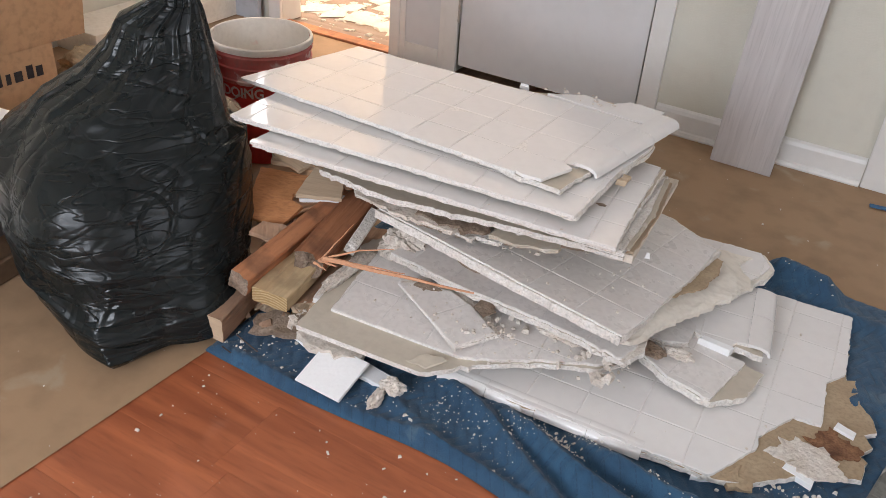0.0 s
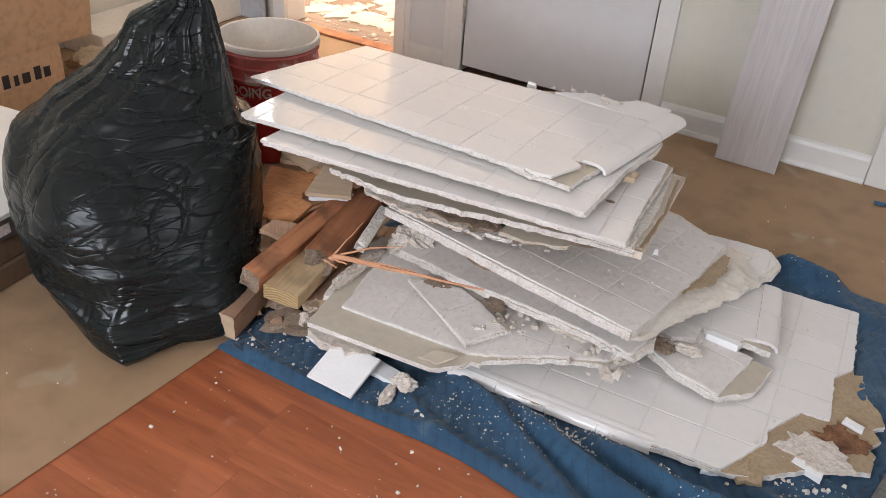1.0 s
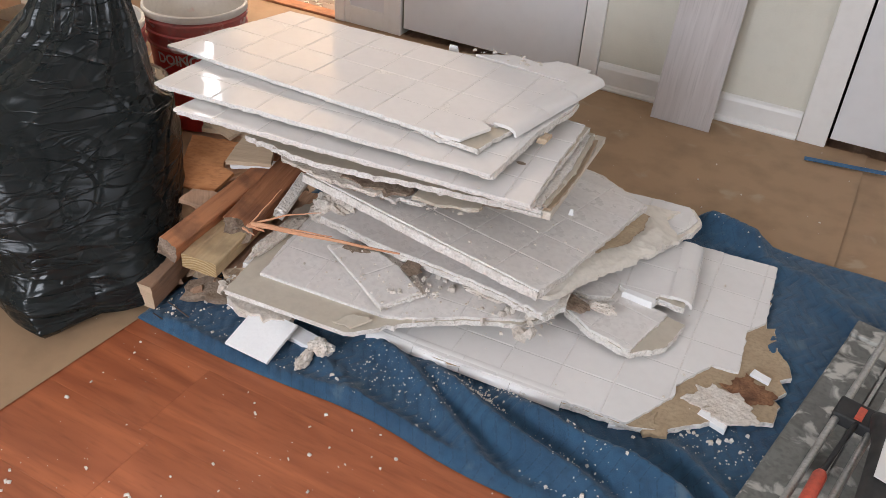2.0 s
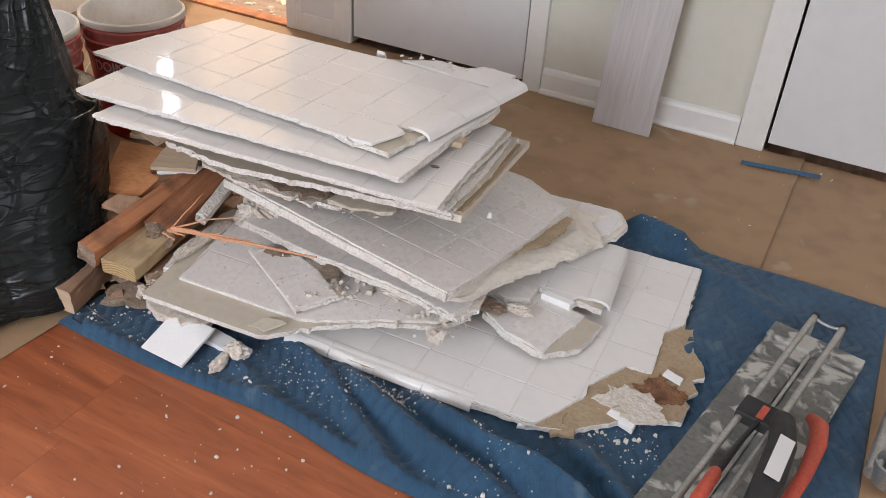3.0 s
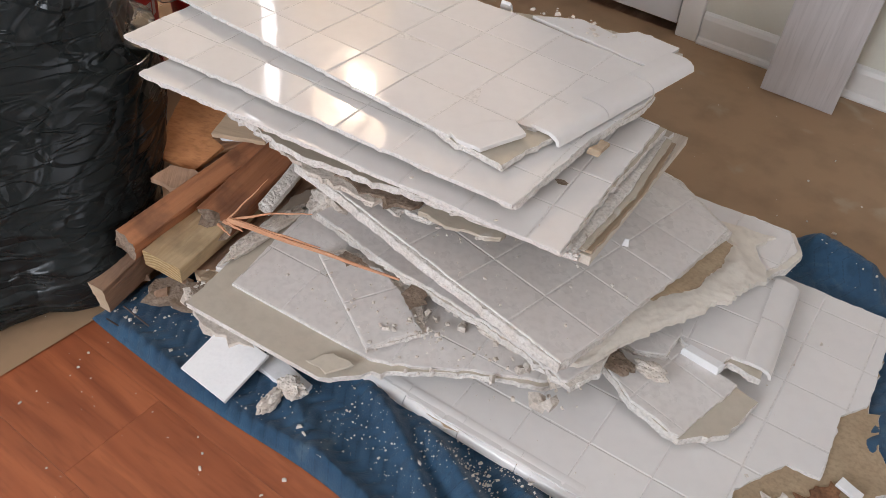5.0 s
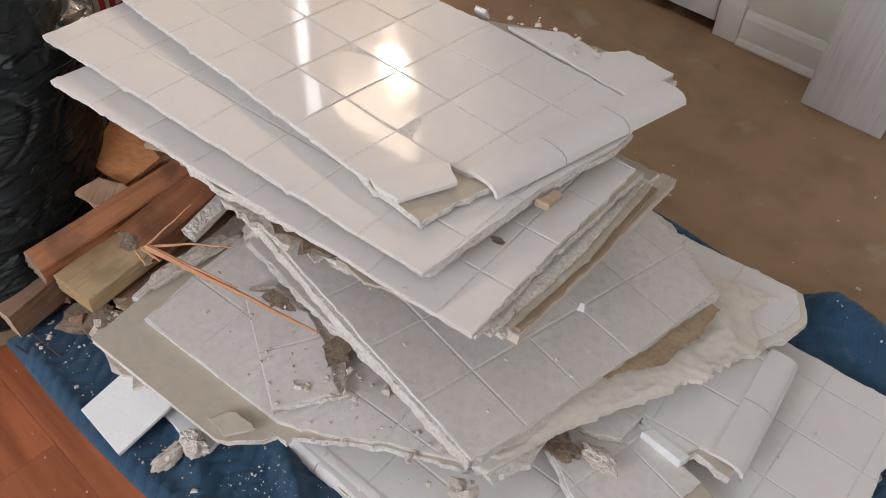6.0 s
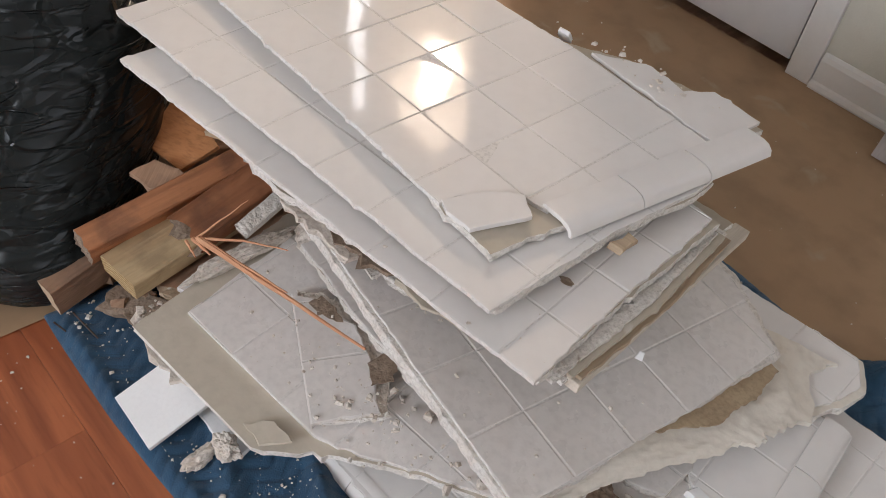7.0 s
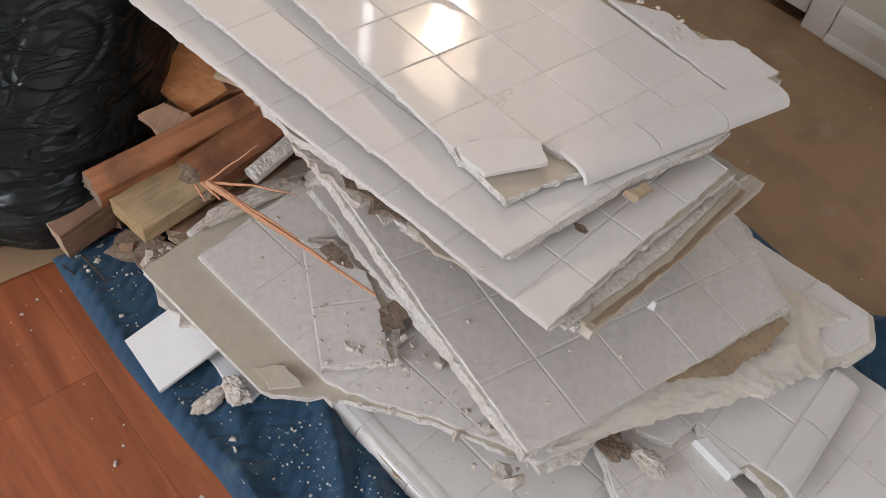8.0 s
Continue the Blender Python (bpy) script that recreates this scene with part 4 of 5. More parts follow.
panel("small dusty tiled piece with beige backing strip", R2, [(0, 0), (0.08, -0.03), (0.18, -0.028), (0.232, 0.05), (0.23, 0.15), (0.0, 0.15)], [(0.004, 0.004), (0.08, -0.026), (0.176, -0.024), (0.184, 0.145), (0.004, 0.145)], BACKING, gx=0.076, gy=-0.01, seed=86, glaze=DUSTY, back_t=0.016)
R4 = plane_pose(-0.245, 1.40, 0.096, 6, -0.02, -0.02)
panel("small white tiled piece wedged under the torn plaster", R4, [(0, 0), (0.07, -0.012), (0.125, 0.012), (0.128, 0.09), (0.06, 0.16), (0, 0.16)], [(0.002, 0.002), (0.07, -0.008), (0.122, 0.015), (0.125, 0.09), (0.06, 0.155), (0.002, 0.155)], BACKING, gx=0.045, gy=0.06, seed=83, back_t=0.012, glaze=DUSTY)
R3 = plane_pose(-0.30, 1.60, 0.118, 3, -0.02, -0.02)
panel("pale plaster-backed tile piece under the slab", R3, [(0, 0), (0.2, 0.0), (0.275, 0.17), (0.285, 0.22), (0.25, 0.28), (0, 0.26)], [(0, 0), (0.19, 0.01), (0.26, 0.17), (0.27, 0.22), (0.24, 0.27), (0, 0.25)], CREAM, gx=0.03, gy=0.04, seed=88, back_t=0.016)

# loose tile on the blanket
lt = empty("loose_tile", plane_pose(-0.735, 0.94, 0.045, -1.0, 0.0, 0.28), "single clean white square tile leaning on the pile", "tile")
v, f = slab_mesh([(-0.057, -0.047), (0.057, -0.047), (0.057, 0.062), (-0.057, 0.062)], -0.007, 0.0, 0.0015)
mesh_ob("tile", v, f, BISQUE, lt)

# ---- timber heap ----
def timber(label, p0, p1, w, h, roll, material, ragged=(0, 0), seed=1, end=None, name="timber_offcut"):
    """A sawn length from p0 to p1 (middles of its ends); its grain runs along local y. ragged: how broken each end is."""
    p0, p1 = Vector(p0), Vector(p1)
    n = 14
    d = p1 - p0
    ln = d.length
    rnd = random.Random(seed)
    thing = new(name)
    up = Vector((0, 0, 1))
    ey = d.normalized()
    ex = ey.cross(up).normalized()
    ez = ex.cross(ey)
    thing.matrix_world = Matrix.Translation(p0) @ Matrix((ex, ey, ez)).transposed().to_4x4() @ pose(0, 0, 0, 0, roll, 0)
    tagged(thing, label, "timber", "heap of timber offcuts")
    c = min(w, h) * 0.06
    core = [(-w / 2 + c, -h / 2), (w / 2 - c, -h / 2), (w / 2, -h / 2 + c), (w / 2, h / 2 - c), (w / 2 - c, h / 2), (-w / 2 + c, h / 2), (-w / 2, h / 2 - c), (-w / 2, -h / 2 + c)]
    sec = []
    for k, p in enumerate(core):
        q = core[(k + 1) % 8]
        cuts = 5 if k % 2 == 0 and min(w, h) > 0.03 else 1
        sec += [(p[0] + (q[0] - p[0]) * j / cuts, p[1] + (q[1] - p[1]) * j / cuts) for j in range(cuts)]
    m = len(sec)

    def snap(x, z, k, amount):
        """How far the broken end falls short at one spot."""
        return amount * (0.9 + 1.1 * noise.noise((x * 45, z * 45, seed * 1.7 + k)) + rnd.uniform(-0.35, 0.5)) if amount else 0.0

    verts, faces = [], []
    for i in range(n + 1):
        y = ln * i / n
        for k, (x, z) in enumerate(sec):
            o = snap(x, z, 0, ragged[0]) if i == 0 else -snap(x, z, 5, ragged[1]) if i == n else 0.0
            wv = 0.0012 * noise.noise((x * 30, y * 9, z * 30 + seed)) + 0.0016 * noise.noise((x * 60, y * 25, z * 60 + seed))
            verts.append((x + wv, y + o, z + wv))
    for i in range(n):
        faces += [(i * m + k, (i + 1) * m + k, (i + 1) * m + (k + 1) % m, i * m + (k + 1) % m) for k in range(m)]
    mesh_ob("beam", verts, faces, material, thing)
    for i, sgn, amount in ((0, 1, ragged[0]), (n, -1, ragged[1])):
        ring = verts[i * m:(i + 1) * m]
        ev, ef = list(ring), []
        for j, s in enumerate((0.72, 0.4)):
            for k, (x, z) in enumerate(sec):
                ev.append((x * s, ln * i / n + sgn * snap(x * s, z * s, 9 + j, amount * 1.2), z * s))
        ev.append((0, ln * i / n + sgn * amount, 0))
        for j in range(2):
            for k in range(m):
                q = (j * m + k, j * m + (k + 1) % m, (j + 1) * m + (k + 1) % m, (j + 1) * m + k)
                ef.append(q if sgn > 0 else q[::-1])
        ef += [(2 * m + k, 2 * m + (k + 1) % m, 3 * m) if sgn > 0 else (2 * m + (k + 1) % m, 2 * m + k, 3 * m) for k in range(m)]
        mesh_ob("end_face", ev, ef, end or material, thing, False, "sawn or broken end grain")
    return thing


timber("long brown timber offcut with a nail, one end on the blanket", (-1.016, 0.895, 0.062), (-1.075, 1.28, 0.105), 0.045, 0.068, 4, OLDWOOD, (0.001, 0.01), 3, PALEWOOD)
timber("long reddish timber offcut on the heap", (-1.005, 0.965, 0.146), (-1.03, 1.42, 0.165), 0.048, 0.052, 16, REDWOOD, (0.004, 0.03), 5, DARKDEB)
timber("pale pine stud offcut with clear growth rings", (-0.94, 0.992, 0.116), (-1.0, 1.40, 0.125), 0.088, 0.038, 3, PINE, (0.001, 0.01), 7, ENDGRAIN)
timber("brown timber offcut with a snapped splintered end", (-0.925, 1.095, 0.152), (-0.985, 1.45, 0.175), 0.07, 0.05, 14, REDWOOD, (0.022, 0.03), 9, DARKDEB)
timber("white painted lath offcut", (-0.858, 1.17, 0.178), (-0.892, 1.33, 0.20), 0.026, 0.030, 25, PALEEDGE, (0.014, 0.012), 11)
timber("short brown timber offcut under the heap", (-0.885, 1.04, 0.06), (-0.96, 1.45, 0.06), 0.09, 0.05, 0, OLDWOOD, (0.02, 0.02), 13, PALEWOOD)
timber("grey timber offcut under the heap", (-1.0, 1.02, 0.055), (-1.10, 1.50, 0.05), 0.08, 0.06, 0, OLDWOOD, (0.02, 0.02), 14, PALEWOOD)
timber("dark timber offcut behind the heap", (-1.18, 1.22, 0.09), (-1.0, 1.62, 0.12), 0.07, 0.08, 10, OLDWOOD, (0.02, 0.02), 17, PALEWOOD)
timber("rough timber block holding up the tiled pieces", (-0.55, 1.45, 0.235), (-0.95, 1.55, 0.24), 0.07, 0.09, 0, OLDWOOD, (0.02, 0.02), 15)


rs = random.Random(77)
for k in range(10):
    x, y, z = rs.uniform(-1.12, -0.90), rs.uniform(1.02, 1.30), rs.uniform(0.05, 0.12)
    ln, a = rs.uniform(0.06, 0.16), rs.gauss(1.75, 0.5)
    w = rs.choice((0.008, 0.012, 0.02))
    timber("small broken stick in the timber heap", (x, y, z), (x + ln * math.cos(a), y + ln * math.sin(a), z + rs.uniform(-0.02, 0.03)), w, w * 0.6, rs.uniform(0, 90), rs.choice((OLDWOOD, REDWOOD, PALEWOOD, PINE)), (0.01, 0.015), 200 + k, None, "broken_stick")


def board(label, m, poly, t, material, seed, category="wood scrap", name="board_scrap", amp=0.004):
    v, f = slab_mesh(clean(jag(poly, 0.014, amp, seed)), 0, t, 0.0012, amp * 0.3, seed, 2)
    ob = mesh_ob(name, v, f, material)
    ob.matrix_world = m
    return tagged(ob, label, category, "heap of wood scraps")


board("orange plywood scrap with a chewed edge and dark knot hole", pose(-1.165, 1.165, 0.162, 20, 0, 20), [(0, 0), (0.10, -0.018), (0.132, 0.055), (0.102, 0.068), (0.098, 0.088), (0.112, 0.102), (0.132, 0.104), (0.12, 0.155), (-0.01, 0.16)], 0.009, PLY, 4, amp=0.0018)
board("pale plywood scrap lying on the heap", pose(-1.06, 1.235, 0.222, 16, 2, 22), [(0, 0), (0.11, 0.01), (0.095, 0.09), (0.02, 0.10)], 0.011, PALEWOOD, 6, amp=0.002)
board("pale wood scrap with white paint edge", pose(-1.20, 1.31, 0.235, 6, 3, 26), [(0, 0), (0.14, 0.0), (0.14, 0.035), (0.0, 0.04)], 0.012, PALEWOOD, 8, amp=0.002)
board("thin orange wood scrap", pose(-1.10, 1.28, 0.195, 10, -4, 24), [(0, 0), (0.10, 0.01), (0.09, 0.06), (0.02, 0.07)], 0.008, PLY, 9, amp=0.002)
board("broken brown fibreboard scrap", pose(-1.09, 1.10, 0.172, 8, 4, 40), [(0, 0), (0.045, -0.025), (0.115, -0.005), (0.11, 0.015), (0.03, 0.04)], 0.012, OLDWOOD, 12)
board("white painted wood scrap on the heap", pose(-1.075, 1.265, 0.19, 6, 2, 40), [(0, 0), (0.11, 0.0), (0.112, 0.016), (0.0, 0.018)], 0.010, BISQUE, 14)
board("rust-coloured plywood scrap behind the heap", pose(-1.21, 1.33, 0.25, 20, 8, -10), [(0, 0), (0.10, 0.0), (0.11, 0.06), (0.01, 0.07)], 0.009, PALEWOOD, 19)
board("broken mortar lump with fibres under the timber", pose(-0.965, 0.955, 0.028, 10, 0, 20), [(0, 0), (0.09, 0.01), (0.12, 0.06), (0.05, 0.07), (0.0, 0.05)], 0.02, DARKDEB, 21, "plaster debris", "plaster_lump", 0.007)
board("pale tile fragment beside the timber", pose(-0.895, 1.01, 0.02, 6, 4, -12), [(0, 0), (0.055, 0.0), (0.05, 0.03), (0.0, 0.03)], 0.012, BISQUE, 22, "tile debris", "tile_shard", 0.002)
board("small white tile fragment by the loose tile", pose(-0.70, 0.985, 0.02, 3, 4, 8), [(0, 0), (0.11, -0.015), (0.11, 0.02), (0.0, 0.04)], 0.012, BISQUE, 24, "tile debris", "tile_shard", 0.002)
board("tiled shard standing by the low piece", pose(-0.875, 1.06, 0.095, 4, 6, 34), [(0, 0), (0.08, 0.0), (0.15, 0.03), (0.14, 0.06), (0.02, 0.05)], 0.014, DUSTY, 25, "tile debris", "tile_shard", 0.003)
board("brown backing shard beneath the low piece", pose(-0.86, 0.985, 0.05, 6, 4, 8), [(0, 0), (0.06, -0.02), (0.16, -0.01), (0.15, 0.05), (0.02, 0.08)], 0.022, PLASTER, 26, "plaster debris", "plaster_lump", 0.006)
board("curled plaster flake on the beige strip", pose(-0.595, 1.01, 0.096, 8, -10, 10), [(0, 0), (0.05, -0.012), (0.085, 0.02), (0.04, 0.03)], 0.004, BACKING, 27, "plaster debris", "plaster_flake", 0.003)
board("small white tile fragment on the blanket", pose(0.135, 1.235, 0.02, 4, 2, -14), [(0, 0), (0.062, 0.0), (0.058, 0.022), (0.0, 0.024)], 0.014, BISQUE, 28, "tile debris", "tile_shard", 0.001)
board("small white tile fragment beside the rotten patch", pose(0.202, 1.402, 0.036, 3, 2, -12), [(0, 0), (0.042, 0.0), (0.04, 0.018), (0.0, 0.02)], 0.007, BISQUE, 37, "tile debris", "tile_shard", 0.001)
board("brown paper-backed shard at the corner of the pile", pose(0.06, 1.128, 0.018, 6, -10, 40), [(0, 0), (0.04, -0.015), (0.05, 0.0), (0.03, 0.02), (0.045, 0.045), (0.005, 0.035)], 0.010, FACING, 29, "plaster debris", "plaster_lump", 0.006)
board("white tile end piece at the corner of the pile", pose(-0.01, 1.118, 0.013, 3, 0, 20), [(0, 0), (0.07, 0.0), (0.11, 0.07), (0.02, 0.06)], 0.012, BISQUE, 30, "tile debris", "tile_shard", 0.003)
board("small curled plaster chip on the top piece", pose(-0.74, 1.745, 0.432, -50, 10, 20), [(0, 0), (0.02, 0.0), (0.026, 0.03), (0.012, 0.042), (0.0, 0.03)], 0.008, BISQUE, 31, "plaster debris", "plaster_chip", 0.004)
board("white tile chip wedged under the third piece", pose(-0.272, 1.475, 0.232, 60, 0, 20), [(0, 0), (0.012, 0.0), (0.010, 0.014), (0.003, 0.014)], 0.005, BISQUE, 33, "tile debris", "tile_shard", 0.002)
board("orange wood chip under the second piece", pose(-0.365, 1.462, 0.392, 0, 0, 8), [(0, 0), (0.022, 0.0), (0.026, 0.032), (0.008, 0.036)], 0.012, PALEWOOD, 35, "wood scrap", "wood_chip", 0.004)


def lump(label, loc, size, seed, material=PLASTER, squash=0.6, name="plaster_lump"):
    """A rough crumbled lump."""
    bm = bmesh.new()
    bmesh.ops.create_icosphere(bm, subdivisions=4, radius=1)
    for v in bm.verts:
        n = 1 + 0.45 * noise.noise(v.co * 1.6 + Vector((seed, 0, 0))) + 0.22 * noise.noise(v.co * 5 + Vector((0, seed, 0)))
        v.co = Vector((v.co.x * size[0] * n, v.co.y * size[1] * n, v.co.z * size[2] * n))
    ob = part(name, bm, material, None, "", False)
    ob.location = loc
    return tagged(ob, label, "plaster debris")


lump("knobbly pale plaster lump on the blanket", (-0.622, 0.945, 0.03), (0.013, 0.027, 0.013), 3)
lump("knobbly pale plaster lump beside the loose tile", (-0.607, 0.985, 0.042), (0.024, 0.018, 0.016), 5)
lump("crumbled plaster lump under the slab corner", (-0.13, 1.375, 0.094), (0.03, 0.015, 0.010), 8)
lump("grey mortar lump under the slab", (-0.19, 1.35, 0.098), (0.034, 0.02, 0.014), 9, DARKDEB)
lump("mortar lump between the broken tiles", (-0.36, 1.255, 0.118), (0.06, 0.016, 0.010), 12)
lump("pale plaster lump behind the timber", (-0.80, 1.31, 0.14), (0.06, 0.05, 0.045), 15)
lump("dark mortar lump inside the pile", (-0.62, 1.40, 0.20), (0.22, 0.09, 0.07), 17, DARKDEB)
lump("mortar lump on the edge of the low piece", (-0.865, 1.18, 0.12), (0.018, 0.10, 0.012), 19)


def patch(label, x, y, z, pts, seed, material=FACING):
    v, f = slab_mesh(clean(jag(pts, 0.008, 0.004, seed)), 0, 0.002, 0.0006)
    ob = mesh_ob("bare_patch", v, f, material)
    ob.matrix_world = plane_pose(x, y, z, 0, -0.03, 0.03)
    return tagged(ob, label, "paper debris")


patch("torn brown paper patch between tiles", -0.545, 1.20, 0.143, [(0, 0), (0.035, -0.02), (0.05, 0.012), (0.028, 0.035), (0.0, 0.03)], 3, DARKDEB)
patch("torn brown paper patch between tiles", -0.70, 1.20, 0.135, [(0, 0), (0.03, -0.004), (0.065, 0.022), (0.035, 0.03), (0.0, 0.025)], 5, DARKDEB)

# long fresh splinters
for k, (a, b, r) in enumerate((((-0.885, 1.115, 0.180), (-0.545, 1.195, 0.183), 0.0055), ((-0.885, 1.118, 0.178), (-0.757, 1.203, 0.208), 0.0026), ((-0.89, 1.112, 0.178), (-0.865, 1.20, 0.235), 0.0020),
                               ((-0.895, 1.11, 0.176), (-0.85, 1.115, 0.172), 0.004), ((-0.90, 1.10, 0.172), (-0.862, 1.095, 0.168), 0.003), ((-0.885, 1.117, 0.182), (-0.70, 1.162, 0.188), 0.003))):
    a, b = Vector(a), Vector(b)
    pts = [a.lerp(b, i / 8) + Vector((0, 0, 0.0012 * math.sin(i * 1.7 + k) + (0.008 if k == 1 else 0) * math.sin(i / 8 * 3.14))) * (0 < i < 8) for i in range(9)]
    s = tube("wood_splinter", pts, [r * (1.1 - 0.09 * i) for i in range(9)], SPLINT, None, 6)
    tagged(s, "long fresh orange wood splinter across the pile", "splinter", "fresh splinters")
for a, b in (((-0.968, 0.915, 0.055), (-0.925, 0.93, 0.018)), ((-0.985, 0.885, 0.035), (-0.965, 0.90, 0.008))):
    tagged(tube("nail", [a, b], 0.0016, NAIL, None, 6), "bent rusty nail in the timber", "nail")

# ---- black refuse bag ----
BAGC, BU, BD = Vector((-1.43, 1.0, 0)), Vector((0.6, 0.8, 0)), Vector((-0.8, 0.6, 0))
BAG = [(0.004, -0.11, 0.23, -0.34, 0.22), (0.03, -0.15, 0.28, -0.385, 0.26), (0.08, -0.185, 0.30, -0.385, 0.29), (0.16, -0.218, 0.314, -0.36, 0.30), (0.25, -0.232, 0.318, -0.32, 0.30), (0.32, -0.218, 0.318, -0.27, 0.28),
       (0.365, -0.20, 0.325, -0.22, 0.27), (0.395, -0.165, 0.287, -0.185, 0.25), (0.45, -0.11, 0.277, -0.145, 0.22), (0.495, -0.02, 0.272, -0.11, 0.19), (0.55, 0.042, 0.266, -0.075, 0.15), (0.61, 0.078, 0.254, -0.05, 0.12),
       (0.655, 0.155, 0.243, -0.03, 0.07), (0.70, 0.165, 0.238, -0.025, 0.06), (0.76, 0.15, 0.252, -0.04, 0.08), (0.82, 0.13, 0.275, -0.06, 0.10)]


FACETS = ((0.8, 0.3, 0.5, 0.43, 0.020), (-0.4, 0.8, 0.45, 0.37, 0.018), (0.5, -0.6, 0.6, 0.29, 0.012), (0.2, 0.9, -0.4, 0.21, 0.007), (0.9, 0.1, -0.35, 0.17, 0.005))


def refuse_bag():
    rows, seg = 240, 300
    verts, faces = [], []
    for r in range(rows + 1):
        z = 0.004 + (0.82 - 0.004) * r / rows
        k = max(i for i in range(len(BAG)) if BAG[i][0] <= z + 1e-9)
        k = min(k, len(BAG) - 2)
        f = (z - BAG[k][0]) / (BAG[k + 1][0] - BAG[k][0])
        ul, ur, df, db = (BAG[k][i] + (BAG[k + 1][i] - BAG[k][i]) * f for i in range(1, 5))
        cu, cd, ru, rd = (ul + ur) / 2, (df + db) / 2, (ur - ul) / 2, (db - df) / 2
        for s in range(seg):
            t = 2 * math.pi * s / seg
            c, n = math.cos(t), math.sin(t)
            q = 1 / (abs(c) ** 2.5 + abs(n) ** 2.5) ** (1 / 2.5)
            p = Vector((c * q, n * q, z))
            w = Vector((c * ru * 7, n * rd * 7, z * 7))
            low = min(1, max(0, (0.34 - z) / 0.12))
            neck = min(1, max(0, (z - 0.36) / 0.2))

            def crease(q, wd):
                return max(0, 1 - abs(noise.noise(q)) / wd)

            # taut planes that meet in sharp creases
            wp = w / 7 + Vector((0.022 * noise.noise(w * 0.5), 0.022 * noise.noise(w * 0.5 + Vector((9, 0, 0))), 0.016 * noise.noise(w * 0.6 + Vector((0, 9, 0)))))
            o = 0.018 * noise.noise(w * 0.4 + Vector((3, 0, 0)))
            for dx, dy, dz, wave, amp in FACETS:
                u = (wp.x * dx + wp.y * dy + wp.z * dz) / wave
                o += amp * (abs(u % 1 - 0.5) * 4 - 1) * max(0.15, 0.5 + noise.noise(w * 0.35 + Vector((wave * 90, dx * 5, 2))))
            # tight sideways wrinkles in the lower part
            for lift, wave, amp in ((0.25, 0.060, 0.0055), (-0.18, 0.041, 0.0030), (0.05, 0.10, 0.0065)):
                u = (wp.z + lift * wp.x + 0.04 * noise.noise(w * 0.6 + Vector((wave * 50, 0, 4)))) / wave
                tri = abs(u % 1 - 0.5) * 2
                o += amp * (tri ** 3 - 0.3) * low * max(0, 0.55 + 1.4 * noise.noise(w * 0.5 + Vector((0, wave * 70, 0))))
            o -= 0.004 * crease(Vector((w.x * 0.8, w.y * 0.8 + 3, w.z * 1.2 - w.x * 0.7)), 0.08) * (1 - 0.6 * low)
            o += 0.012 * crease(Vector((c * 2.4, n * 2.4, z * 2.0)), 0.20) * neck
            edge = min(1, (z + 0.01) / 0.04)
            o *= edge * (0.55 + 0.45 * (1 - neck))
            u, d = cu + p.x * ru + c * o, cd + p.y * rd + n * o
            # bottom corner drawn out to the front
            pull = max(0, 1 - z / 0.14) * max(0, 1 - abs(t - 4.25) / 0.5)
            d -= 0.075 * pull
            u -= 0.03 * pull
            v = BAGC + BU * u + BD * d
            verts.append((v.x, v.y, max(0.003, z + 0.5 * o * (z > 0.05))))
    tie = int(rows * 0.80)
    bag = empty("refuse_bag", Matrix(), "full black plastic refuse bag, shiny and creased, gathered at the top", "refuse bag")
    for name, r0, r1, label in (("bag_body", 0, tie, "creased bulging black film"), ("gathered_top", tie, rows, "tightly gathered neck of black film")):
        faces = [(r * seg + s, r * seg + (s + 1) % seg, (r + 1) * seg + (s + 1) % seg, (r + 1) * seg + s) for r in range(r1 - r0) for s in range(seg)]
        faces.append(tuple(range(seg))[::-1] if r0 == 0 else tuple(range((r1 - r0) * seg, (r1 - r0 + 1) * seg)))
        ob = mesh_ob(name, verts[r0 * seg:(r1 + 1) * seg], faces, SHEET, bag, False, label)
        ob.data.polygons.foreach_set("use_smooth", [True] * len(ob.data.polygons))
    # a corner of the film folded out towards the pile
    bm = bmesh.new()
    bmesh.ops.create_icosphere(bm, subdivisions=5, radius=1)
    for v in bm.verts:
        q = 1 + 0.30 * noise.noise(v.co * 1.7) + 0.16 * (1 - abs(noise.noise(v.co * 4.5))) ** 4
        v.co = Vector((v.co.x * 0.075 * q, v.co.y * 0.040 * q, v.co.z * 0.020 * q))
    part("folded_corner", bm, SHEET, bag, "shiny folded corner of the film", True).matrix_basis = pose(-1.275, 1.135, 0.385, 0, 10, 30)
    return bag


refuse_bag()


# ---- buckets ----
def wrapped_word(word, parent):
    """White print bent round the wall of a bucket."""
    cu = bpy.data.curves.new("print", "FONT")
    cu.body, cu.size, cu.resolution_u, cu.offset = word, 0.044, 3, 0.0012
    flat = new("print_flat", cu)
    me = bpy.data.meshes.new_from_object(flat.evaluated_get(bpy.context.evaluated_depsgraph_get()))
    xs = [v.co.x for v in me.vertices]
    verts = []
    for v in me.vertices:
        t = radians(-120 + 52 * (v.co.x - min(xs)) / (max(xs) - min(xs)))
        z = 0.221 + v.co.y
        r = 0.130 + (z - 0.004) * 0.0512 + 0.0016
        verts.append((r * math.cos(t), r * math.sin(t), z))
    mesh_ob("lettering", verts, [tuple(p.vertices) for p in me.polygons], PALEINK, parent, False, "worn white printed word")
    bpy.data.objects.remove(flat)


